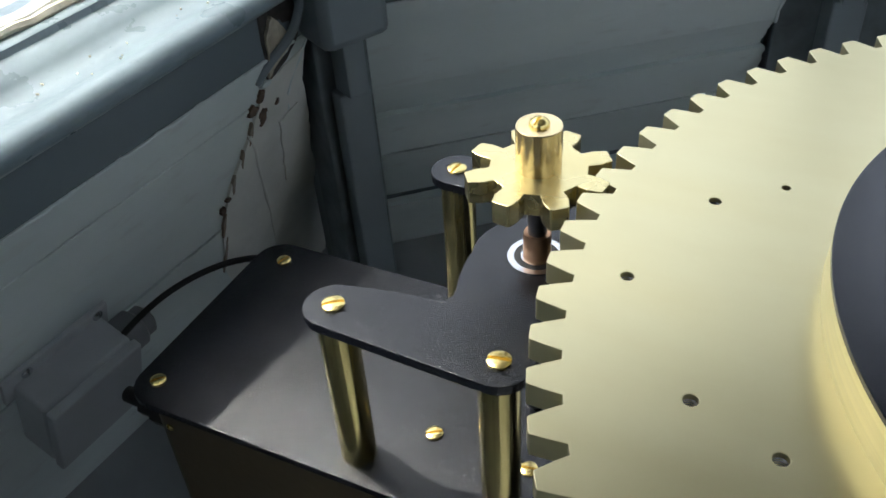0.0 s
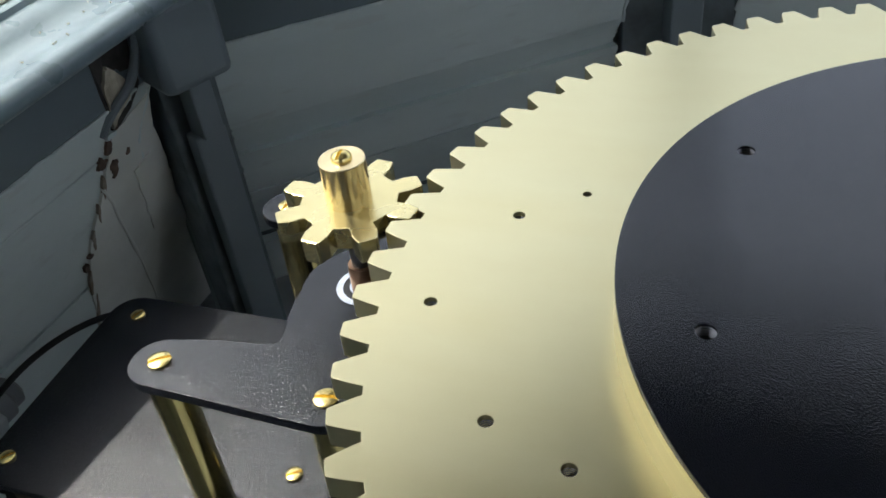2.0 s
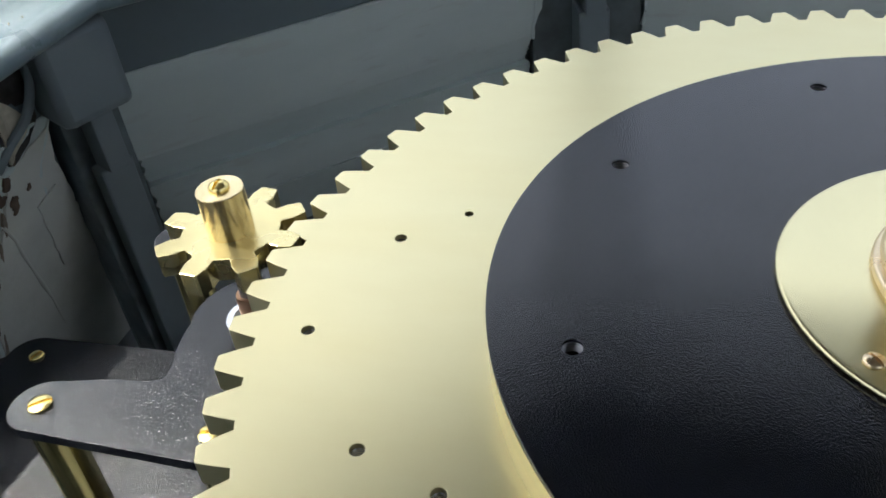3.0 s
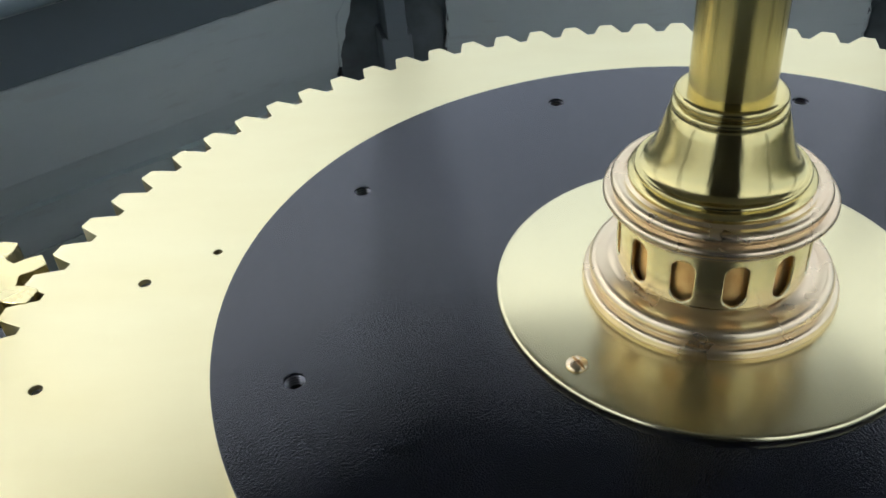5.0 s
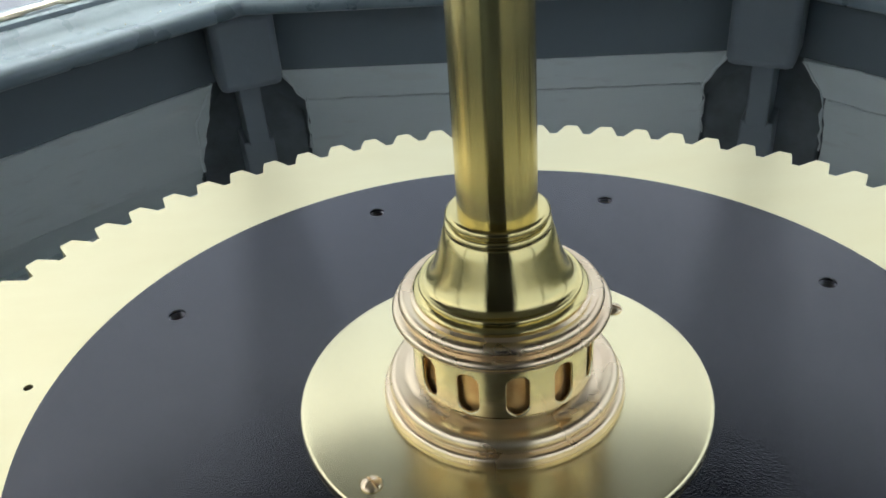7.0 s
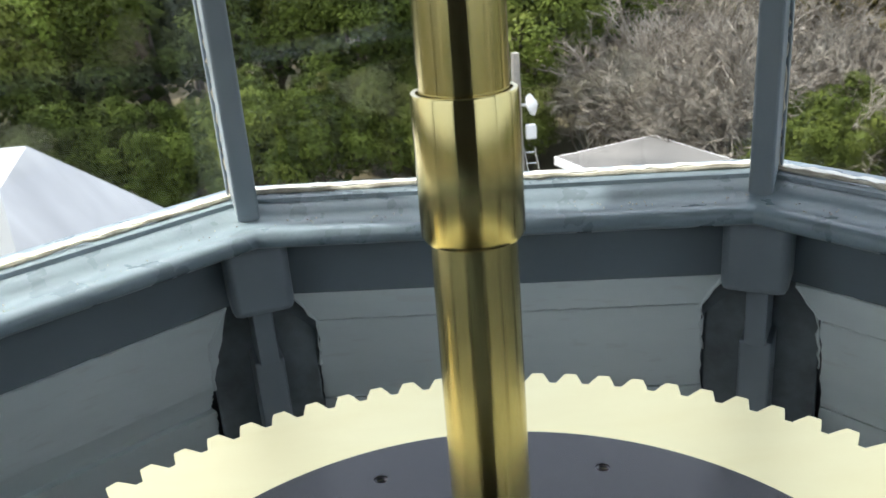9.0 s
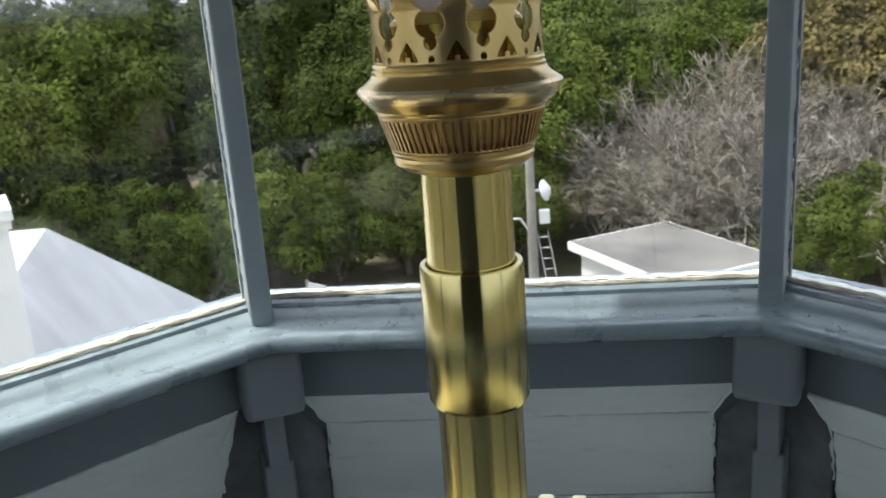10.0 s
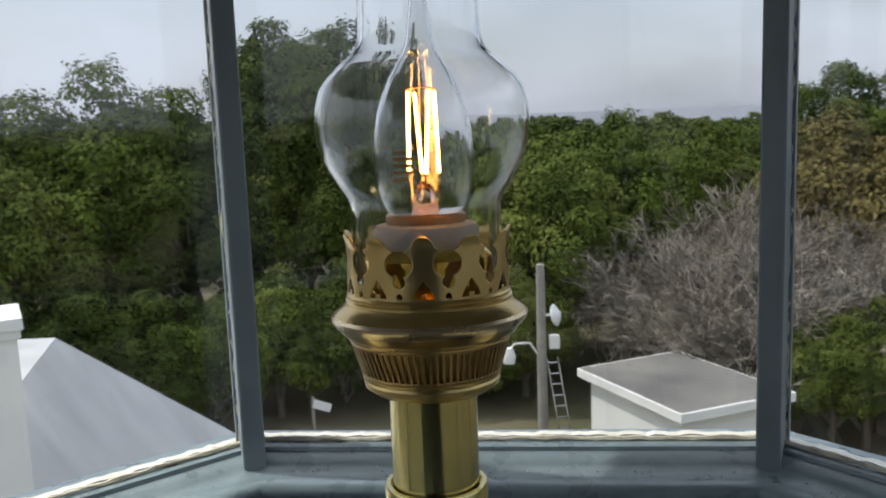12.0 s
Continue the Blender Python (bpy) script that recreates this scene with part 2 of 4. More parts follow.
ROOF_METAL = material("pale grey painted roof metal", (0.56, 0.565, 0.575), 0.55, 0.0, 0.06, 0.9, second=(0.40, 0.405, 0.42), bump=0.3, bump_scale=3.0, stretch=(0.6, 4.0, 1.0), spots=0.22)
WHITE_WALL = material("white painted boards", (0.80, 0.80, 0.78), 0.6, 0.0, 0.05, 1.0)
SHED_ROOF = material("weathered grey roof felt", (0.20, 0.19, 0.175), 0.85, 0.0, 0.2, 0.5, second=(0.10, 0.098, 0.095), spots=0.3, spec=0.2)
POLE_WOOD = material("grey timber pole", (0.30, 0.28, 0.25), 0.8, 0.0, 0.2, 5.0)
WHITE_PLASTIC = material("white plastic", (0.80, 0.80, 0.80), 0.4, 0.0, 0.03, 5.0)
GROUND = material("sandy scrub ground", (0.20, 0.165, 0.10), 0.9, 0.0, 0.3, 0.12, second=(0.06, 0.065, 0.025), bump=0.6, bump_scale=2.0)
WATER = material("grey sea water", (0.20, 0.21, 0.24), 0.6, 0.0, 0.1, 0.01, spec=0.05)
BARK = material("grey brown bark", (0.16, 0.13, 0.10), 0.85, 0.0, 0.3, 2.0)
BARE_TWIG = material("bare grey twigs", (0.40, 0.36, 0.30), 0.85, 0.0, 0.25, 1.2, second=(0.12, 0.10, 0.078), spec=0.1, per_leaf=0.45)
LEAF_DARK = material("dark evergreen leaves", (0.080, 0.108, 0.017), 0.65, 0.0, 0.3, 0.5, second=(0.034, 0.050, 0.009), per_object=0.25, spec=0.06, per_leaf=0.22)
LEAF_LIGHT = material("light green leaves", (0.118, 0.138, 0.028), 0.65, 0.0, 0.3, 0.5, second=(0.060, 0.084, 0.015), per_object=0.25, spec=0.06, per_leaf=0.22)
LEAF_GOLD = material("yellowing leaves", (0.20, 0.16, 0.055), 0.7, 0.0, 0.3, 0.5, second=(0.10, 0.085, 0.03), per_object=0.2, spec=0.12, per_leaf=0.4)


# ---------------------------------------------------------------- mesh helpers
# the turntable and the lamp lean a little against the building
LEAN = Matrix.Rotation(radians(-1.75), 4, "X")


def thing(name, m=None, label="", category="", group="", kind=""):
    ob = new(name)
    ob.empty_display_size = 0.02
    ob.matrix_world = m if m is not None else Matrix()
    return tagged(ob, label, category, group, kind)


def part(name, bm, mat, parent=None, label="", smooth=True, bevel=0.0, solid=0.0):
    me = bpy.data.meshes.new(name)
    bmesh.ops.recalc_face_normals(bm, faces=bm.faces)
    bm.to_mesh(me)
    bm.free()
    me.materials.append(mat)
    ob = new(name, me)
    ob.parent = parent
    if smooth:
        me.shade_smooth()
        me.set_sharp_from_angle(angle=radians(35))
    if solid:
        s = ob.modifiers.new("solid", "SOLIDIFY")
        s.thickness, s.offset = solid, -1
    if bevel:
        b = ob.modifiers.new("bevel", "BEVEL")
        b.width, b.segments, b.limit_method = bevel, 2, "ANGLE"
    return tagged(ob, label)


def lathe(profile, segs=96, bm=None, centre=(0, 0), closed=False):
    """A turned body: profile of (r, z) round the upright axis through centre."""
    bm = bm or bmesh.new()
    rings = []
    for r, z in profile:
        if r < 1e-6:
            rings.append([bm.verts.new((centre[0], centre[1], z))])
        else:
            rings.append([bm.verts.new((centre[0] + r * math.cos(2 * math.pi * i / segs), centre[1] + r * math.sin(2 * math.pi * i / segs), z)) for i in range(segs)])
    pairs = list(zip(rings, rings[1:])) + ([(rings[-1], rings[0])] if closed else [])
    for a, b in pairs:
        for i in range(segs):
            j = (i + 1) % segs
            q = []
            for v in (a[i % len(a)], a[j % len(a)], b[j % len(b)], b[i % len(b)]):
                if v not in q:
                    q.append(v)
            if len(q) > 2:
                bm.faces.new(q)
    return bm


def arc(cx, cz, r, a0, a1, n=6):
    return [(cx + r * math.cos(radians(a0 + (a1 - a0) * i / n)), cz + r * math.sin(radians(a0 + (a1 - a0) * i / n))) for i in range(n + 1)]


def box(x0, x1, y0, y1, z0, z1, bm=None, m=None):
    bm = bm or bmesh.new()
    v = [bm.verts.new((x, y, z)) for z in (z0, z1) for y in (y0, y1) for x in (x0, x1)]
    for f in ((0, 1, 3, 2), (4, 6, 7, 5), (0, 4, 5, 1), (2, 3, 7, 6), (0, 2, 6, 4), (1, 5, 7, 3)):
        bm.faces.new([v[i] for i in f])
    if m is not None:
        bmesh.ops.transform(bm, matrix=m, verts=v)
    return bm


def circle(cx, cy, r, n=24):
    return [(cx + r * math.cos(2 * math.pi * i / n), cy + r * math.sin(2 * math.pi * i / n)) for i in range(n)]


def plate(loops, z0, z1):
    """A flat plate between two heights: an outline and the holes in it."""
    bm = bmesh.new()
    edges, rings = [], []
    for loop in loops:
        vs = [bm.verts.new((x, y, z1)) for x, y in loop]
        rings.append(vs)
        edges += [bm.edges.new((vs[i], vs[(i + 1) % len(vs)])) for i in range(len(vs))]
    bmesh.ops.triangle_fill(bm, use_beauty=True, use_dissolve=False, edges=edges, normal=(0, 0, 1))
    top = list(bm.faces)
    low = {}
    for ring in rings:
        for v in ring:
            low[v] = bm.verts.new((v.co.x, v.co.y, z0))
    for f in top:
        bm.faces.new([low[v] for v in reversed(f.verts)])
    for ring in rings:
        for i, v in enumerate(ring):
            w = ring[(i + 1) % len(ring)]
            bm.faces.new((v, w, low[w], low[v]))
    return bm


def tube(points, r, sides=8, bm=None):
    """A round bar through points, of one radius or one for each point."""
    bm = bm or bmesh.new()
    rr = r if isinstance(r, (list, tuple)) else [r] * len(points)
    pts = [Vector(p) for p in points]
    last = None
    for i, p in enumerate(pts):
        d = (pts[min(i + 1, len(pts) - 1)] - pts[max(i - 1, 0)]).normalized()
        q = d.to_track_quat("Z", "Y").to_matrix()
        ring = [bm.verts.new(p + q @ Vector((rr[i] * math.cos(2 * math.pi * k / sides), rr[i] * math.sin(2 * math.pi * k / sides), 0))) for k in range(sides)]
        if last:
            for k in range(sides):
                bm.faces.new((last[k], last[(k + 1) % sides], ring[(k + 1) % sides], ring[k]))
        else:
            bm.faces.new(list(reversed(ring)))
        last = ring
    bm.faces.new(last)
    return bm


def eased(points, n=5):
    """A smooth line through points."""
    pts = [Vector(p) for p in points]
    out = []
    for i in range(len(pts) - 1):
        a, b, c, d = pts[max(i - 1, 0)], pts[i], pts[i + 1], pts[min(i + 2, len(pts) - 1)]
        for k in range(n):
            u = k / n
            out.append(0.5 * ((2 * b) + (c - a) * u + (2 * a - 5 * b + 4 * c - d) * u * u + (3 * b - a - 3 * c + d) * u ** 3))
    return out + [pts[-1]]


def pierced(radius, z0, z1, hole, cols, rows):
    """A thin round wall whose radius follows the height, open where hole(angle, z) is true."""
    bm = bmesh.new()
    grid = [[None] * cols for _ in range(rows + 1)]

    def vert(i, j):
        j %= cols
        if grid[i][j] is None:
            z = z0 + (z1 - z0) * i / rows
            a = 2 * math.pi * j / cols
            grid[i][j] = bm.verts.new((radius(z, a) * math.cos(a), radius(z, a) * math.sin(a), z))
        return grid[i][j]
    for i in range(rows):
        for j in range(cols):
            if not hole(2 * math.pi * (j + 0.5) / cols, z0 + (z1 - z0) * (i + 0.5) / rows):
                bm.faces.new((vert(i, j), vert(i, j + 1), vert(i + 1, j + 1), vert(i + 1, j)))
    return bm


def slotted_screw(name, x, y, z, r, parent, turn=30.0, dome=0.35, mat=None):
    """A screw head with a slot cut across it."""
    h = 0.22 * r + dome * r
    bm = lathe([(0, 0), (r, 0), (r, 0.22 * r), (0.9 * r, 0.22 * r + dome * r * 0.35), (0.6 * r, 0.22 * r + dome * r * 0.75), (0.3 * r, 0.22 * r + dome * r * 0.95), (0, h)], 24)
    for w in (-0.17, -0.13, 0.13, 0.17):
        bmesh.ops.bisect_plane(bm, geom=bm.verts[:] + bm.edges[:] + bm.faces[:], plane_co=(w * r, 0, 0), plane_no=(1, 0, 0))
    low = max(0.04 * r, h - 0.42 * r)
    for v in bm.verts:
        if abs(v.co.x) < 0.15 * r and v.co.z > low:
            v.co.z = low
    head = part(name, bm, mat or SCREW_BRASS, parent)
    head.matrix_local = pose(x, y, z, 0, 0, turn)
    return head


def arc2(c, r, a0, a1, n=10):
    return [(c[0] + r * math.cos(radians(a0 + (a1 - a0) * i / n)), c[1] + r * math.sin(radians(a0 + (a1 - a0) * i / n))) for i in range(n + 1)]


# ---------------------------------------------------------------- the lantern room
STEP = 45.0
CORNERS = (107.0, 151.6, 196.3, 241.3, 286.3, 331.3, 376.0, 420.4)   # directions of the corner posts
GLASS_A, BAND_A, NOSE_A = 0.732, 0.757, 0.652   # distances of glass, dark band and sill edge from the middle
SILL_Z, BAND_Z, SEAM_Z, FLOOR_Z, HEAD_Z = 0.0, -0.125, -0.176, -0.60, 0.79
SLOPE = 0.38                       # how far the boarding falls outwards


def wall_a(z):
    return BAND_A + SLOPE * max(0.0, BAND_Z - z)


def side_mid(k):
    """Middle direction and half width, in degrees, of the side before post k."""
    a0, a1 = CORNERS[k - 1] - (360 if k == 0 else 0), CORNERS[k]
    return (a0 + a1) / 2, (a1 - a0) / 2


def side_tan(k):
    return math.tan(radians(side_mid(k)[1]))


def side_frame(k):
    """x along the side, y outwards, z up."""
    return pose(0, 0, 0, 0, 0, side_mid(k)[0] - 90)


def sweep_ring(profile):
    """A moulding that runs round the octagon: profile of (distance, z)."""
    bm = bmesh.new()
    rings = []
    corners = len(CORNERS)
    for k in range(corners):
        a = radians(CORNERS[k])
        rings.append([bm.verts.new((d / math.cos(radians(STEP / 2)) * math.cos(a), d / math.cos(radians(STEP / 2)) * math.sin(a), z)) for d, z in profile])
    n = len(profile)
    for k in range(corners):
        a, b = rings[k], rings[(k + 1) % corners]
        for i in range(n):
            bm.faces.new((a[i], b[i], b[(i + 1) % n], a[(i + 1) % n]))
    return bm


floor_ob = part("floor", lathe([(0, FLOOR_Z - 0.04), (1.12, FLOOR_Z - 0.04), (1.12, FLOOR_Z), (0, FLOOR_Z)], 48), FLOOR_PAINT, None, smooth=False)
tagged(floor_ob, "dark grey painted floor of the lantern room", "floor", kind="structure")
ceiling_ob = part("ceiling", lathe([(0, HEAD_Z + 0.50), (0.885, HEAD_Z + 0.03), (0.885, HEAD_Z - 0.005), (0.80, HEAD_Z), (0, HEAD_Z + 0.42)], 8), CEIL_PAINT, None, smooth=False)
ceiling_ob.rotation_euler = (0, 0, radians(CORNERS[0]))
tagged(ceiling_ob, "grey painted conical lantern ceiling", "ceiling", kind="structure")

sill_profile = [(0.80, -0.05), (0.80, 0.012), (0.752, 0.018), (0.730, 0.018), (0.7275, 0.0165), (0.7262, 0.0118), (0.7170, 0.0098), (0.7085, 0.0030), (0.7015, -0.0014), (0.684, -0.003), (0.672, -0.001)]
sill_profile += arc(0.664, -0.011, 0.0115, 80, 270, 9) + [(0.684, -0.026), (0.70, -0.03), (0.757, -0.03), (0.757, -0.05)]
sill = part("trim_sill", sweep_ring(sill_profile), SILL_PAINT, None)
tagged(sill, "pale blue-grey glossy painted rounded window sill", "sill", kind="structure")
band = part("trim_band", sweep_ring([(BAND_A, -0.028), (BAND_A, BAND_Z), (BAND_A + 0.03, BAND_Z), (BAND_A + 0.03, -0.028)]), BAND_PAINT, None, smooth=False)
tagged(band, "dark slate painted board below the sill", "trim", kind="structure")
head = part("trim_head", sweep_ring([(0.68, HEAD_Z), (0.68, HEAD_Z - 0.05), (0.78, HEAD_Z - 0.05), (0.78, HEAD_Z)]), POST_PAINT, None, smooth=False)
tagged(head, "slate painted head rail above the panes", "trim", kind="structure")
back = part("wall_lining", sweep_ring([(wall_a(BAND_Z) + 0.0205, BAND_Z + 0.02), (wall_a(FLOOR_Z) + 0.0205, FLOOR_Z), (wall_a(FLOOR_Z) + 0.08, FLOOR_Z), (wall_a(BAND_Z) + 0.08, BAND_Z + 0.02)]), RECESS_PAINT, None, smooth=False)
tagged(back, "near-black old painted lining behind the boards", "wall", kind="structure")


def wavy(a, b, n, amp, rnd):
    """A slightly ragged line between two points."""
    out = []
    for i in range(n):
        s = i / n
        w = 0 if i == 0 else amp
        out.append((a[0] + (b[0] - a[0]) * s + rnd.uniform(-w, w), a[1] + (b[1] - a[1]) * s + rnd.uniform(-w, w)))
    return out


def wall_board(k, z_top, z_bot, inset_top, inset_bot, thick, rnd, left=None, tilt=0.0):
    """One sloping board of the parapet, cut back at both posts."""
    bm = bmesh.new()
    ht = wall_a(z_top) * side_tan(k) - inset_top
    hb = wall_a(z_bot) * side_tan(k) - inset_bot
    lt = wall_a(z_top) * side_tan(k) - left[0] if left else ht
    lb = wall_a(z_bot) * side_tan(k) - left[1] if left else hb
    outline = wavy((-lt, z_top), (ht, z_top), 40, 0.0010, rnd) + wavy((ht, z_top), (hb, z_bot), 12, 0.0022, rnd)
    outline += wavy((hb, z_bot), (-lb, z_bot), 12, 0.0003, rnd) + wavy((-lb, z_bot), (-lt, z_top), 12, 0.0022, rnd)
    vs = [bm.verts.new((x, wall_a(z) + tilt * (z_top - z), z)) for x, z in outline]
    face = bm.faces.new(vs)
    out = bmesh.ops.extrude_face_region(bm, geom=[face])
    bmesh.ops.translate(bm, vec=(0, thick, 0), verts=[v for v in out["geom"] if isinstance(v, bmesh.types.BMVert)])
    bmesh.ops.triangulate(bm, faces=[f for f in bm.faces if len(f.verts) > 4])
    return bm


wall_names = ["wall_north", "wall_north_west", "wall_west", "wall_south_west", "wall_south", "wall_south_east", "wall_east", "wall_north_east"]
for k in range(8):
    rnd = random.Random(40 + k)
    wall = thing(wall_names[k], side_frame(k), "pale grey painted sloping boards of the lantern parapet", "wall", kind="structure")
    cuts = ((BAND_Z - 0.001, -0.2545, 0.045, 0.080, 0.0), (-0.2555, -0.3065, 0.081, 0.084, 0.002), (-0.3040, -0.3770, 0.084, 0.087, 0.0), (-0.3785, -0.5030, 0.087, 0.088, -0.002), (-0.5000, FLOOR_Z, 0.088, 0.09, 0.0)) if k == 1 else ((BAND_Z - 0.001, SEAM_Z + 0.0008, 0.045, 0.077, 0.0), (SEAM_Z - 0.0008, -0.335, 0.079, 0.086, 0.002), (-0.337, FLOOR_Z, 0.086, 0.09, 0.0))
    for i, (zt, zb, it, ib, back_off) in enumerate(cuts):
        left = ((0.008, 0.034), (0.052, 0.060), (0.060, 0.073), (0.073, 0.093), (0.093, 0.110))[i] if k == 1 else None
        part("board", wall_board(k, zt, zb, it, ib, 0.02, rnd, left, 0.22 if k == 1 and i in (1, 3) else 0.0), WALL_PAINT, wall, smooth=False).location = (0, back_off, 0)
    if k != 1:
        hs = wall_a(SEAM_Z) * side_tan(k) - 0.082
        part("paint_ridge", tube([(-hs + 2 * hs * i / 60, wall_a(SEAM_Z) + 0.0008 + rnd.uniform(-0.0004, 0.0004), SEAM_Z - 0.0022 + rnd.uniform(-0.0005, 0.0005)) for i in range(61)], [rnd.uniform(0.0006, 0.0016) for _ in range(61)], 6), WALL_PAINT, wall)
    # thick ridge of old paint along the upper edge
    zr, hr = BAND_Z - 0.002, wall_a(BAND_Z) * side_tan(k) - 0.047
    part("paint_ridge", tube([(-hr + 2 * hr * s / 60, wall_a(zr) - 0.0004 + rnd.uniform(-0.0006, 0.0006), zr + rnd.uniform(-0.0012, 0.0012)) for s in range(61)], [rnd.uniform(0.0007, 0.0024) for _ in range(61)], 6), WALL_PAINT, wall)
    for sgn in (-1, 1) if k != 1 else (1,):
        off = 0.045
        ends = [(wall_a(z) * side_tan(k) - off - 0.0325 * min(1.0, (BAND_Z - z) / 0.051) - 0.007 * max(0.0, (SEAM_Z - z) / 0.16), z) for z in [BAND_Z - 0.004 - 0.012 * s for s in range(12)]]
        part("paint_ridge", tube([(sgn * (x + rnd.uniform(-0.002, 0.002)), wall_a(z) - 0.0004, z) for x, z in ends], [rnd.uniform(0.0005, 0.0032) for _ in ends], 6), WALL_PAINT, wall)
    if k == 2:
        west_wall = wall


def blob(points, rnd, rough=0.0012, proud=0.002, n=5, deep=0.001):
    """An irregular flake on a sloping board: points of (along, height)."""
    bm = bmesh.new()
    ring = []
    for i, p in enumerate(points):
        q = points[(i + 1) % len(points)]
        ring += wavy(p, q, n, rough, rnd)
    top = [bm.verts.new((x, wall_a(z) - proud, z)) for x, z in ring]
    low = [bm.verts.new((x, wall_a(z) + deep, z)) for x, z in ring]
    bm.faces.new(top)
    for i in range(len(ring)):
        j = (i + 1) % len(ring)
        bm.faces.new((top[i], top[j], low[j], low[i]))
    bmesh.ops.triangulate(bm, faces=[f for f in bm.faces if len(f.verts) > 4])
    return bm


def spot(x, z, w, h, seed, mat, label="", proud=0.0035):
    rnd = random.Random(seed)
    pts = [(x + w * math.cos(t) * rnd.uniform(0.6, 1.2), z + h * math.sin(t) * rnd.uniform(0.6, 1.2)) for t in [2 * math.pi * i / 7 for i in range(7)]]
    part("flake", blob(pts, rnd, min(w, h) * 0.25, proud, 3), mat, west_wall, label, smooth=False)


# old plaster, rust and flaking paint by the west post
part("plaster_patch", blob([(0.200, -0.157), (0.258, -0.140), (0.264, -0.186), (0.290, -0.250), (0.308, -0.316), (0.351, -0.415), (0.388, -0.526), (0.405, -0.590), (0.235, -0.590), (0.160, -0.410), (0.153, -0.330), (0.159, -0.272), (0.184, -0.214)], random.Random(3), 0.0016, 0.002, 6, 0.018), PLASTER, west_wall, "bare uneven plaster patch", smooth=False)
part("plaster_patch", blob([(0.2303, -0.2246), (0.2600, -0.2150), (0.2820, -0.2480), (0.3000, -0.3100), (0.3330, -0.3780), (0.2975, -0.3631), (0.2626, -0.3373), (0.2454, -0.2738)], random.Random(4), 0.0012, 0.0042, 5), PLASTER, west_wall, "raised trowelled plaster edge", smooth=False)
part("flake", blob([(0.2120, -0.0860), (0.2320, -0.1150), (0.2230, -0.1300), (0.2080, -0.1420), (0.2020, -0.1500), (0.1990, -0.1080), (0.2070, -0.0930)], random.Random(5), 0.0016, 0.0040, 3), PUTTY, west_wall, "torn pale wood under the paint", smooth=False)
part("flake", blob([(0.1960, -0.0600), (0.2500, -0.0700), (0.2460, -0.1200), (0.2300, -0.1420), (0.2030, -0.1560), (0.1960, -0.1380), (0.2010, -0.0950)], random.Random(6), 0.0022, 0.0022, 3), TORN, west_wall, "dark torn patch of old paint", smooth=False)
for x, z, w, h, sd in ((0.2004, -0.1991, 0.007, 0.015, 1), (0.183, -0.182, 0.007, 0.010, 2), (0.1478, -0.301, 0.005, 0.007, 3), (0.1559, -0.2895, 0.004, 0.004, 4), (0.2222, -0.1918, 0.003, 0.005, 5), (0.193, -0.168, 0.005, 0.010, 11), (0.205, -0.148, 0.004, 0.007, 12)):
    spot(x, z, w, h, sd, RUST, "rusty flaked spot")
for x, z, w, h, sd in ((0.184, -0.2119, 0.0028, 0.016, 6), (0.1739, -0.2411, 0.0024, 0.017, 7), (0.1634, -0.2715, 0.0026, 0.017, 8), (0.153, -0.331, 0.0022, 0.024, 9), (0.160, -0.385, 0.002, 0.03, 10)):
    spot(x, z, w, h, sd, STREAK, "brown rust streak", 0.003)
spot(0.1971, -0.1540, 0.008, 0.004, 21, WALL_PAINT, "curled pale paint flake", 0.006)
crack = [(0.1823, -0.2135), (0.1940, -0.2420), (0.2032, -0.2688), (0.2140, -0.3030), (0.2276, -0.3369), (0.2400, -0.3720), (0.2493, -0.4102), (0.2610, -0.4400), (0.2681, -0.4712)]
rnd = random.Random(8)
part("crack", tube([(x + rnd.uniform(-0.0012, 0.0012), wall_a(z) - 0.0018, z) for x, z in crack], [rnd.uniform(0.0012, 0.0034) for _ in crack], 8), PLASTER, west_wall)

# corner posts: mullion, rounded block below the sill and the strip in the dark recess
post = thing("corner_post", pose(0, 0, 0, 0, 0, CORNERS[0] - 90), "slate painted corner post with mullion and rounded bracket block", "post", "corner posts")
mull = bmesh.new()
box(-0.0135, 0.0135, 0.757, 0.80, -0.006, HEAD_Z - 0.02, mull)
box(-0.0175, 0.0175, 0.800, 0.818, -0.006, HEAD_Z - 0.02, mull)
part("mullion", mull, POST_PAINT, post, smooth=False, bevel=0.003)
part("block", box(-0.0385, 0.0385, 0.742, 0.85, -0.122, -0.029), POST_PAINT, post, "mid slate rounded block", bevel=0.010)
strip = bmesh.new()
box(-0.013, 0.013, 0.79, 0.88, -0.215, -0.115, strip)
part("strip", strip, POST_PAINT, post, smooth=False, bevel=0.002)
part("foot", box(-0.020, 0.020, 0.80, 0.92, FLOOR_Z, -0.213), POST_PAINT, post, smooth=False, bevel=0.003)
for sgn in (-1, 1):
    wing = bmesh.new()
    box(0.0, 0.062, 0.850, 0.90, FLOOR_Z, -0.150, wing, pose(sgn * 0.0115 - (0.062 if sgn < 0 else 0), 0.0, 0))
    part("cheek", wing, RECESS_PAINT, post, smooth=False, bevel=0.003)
for k in range(1, 8):
    other = copy_thing(post, pose(0, 0, 0, 0, 0, CORNERS[k] - 90))
    if k == 1:
        # the plaster reaches close to this post and the boards hide most of its cheeks
        for ch in other.children:
            if ch.name.startswith("cheek"):
                ch.location.x += 0.040 if sum(v.co.x for v in ch.data.vertices) < 0 else -0.040
                ch.location.y -= 0.030
                ch.location.z += 0.025
            elif ch.name.startswith("block"):
                ch.location.x, ch.location.z = -0.017, -0.007

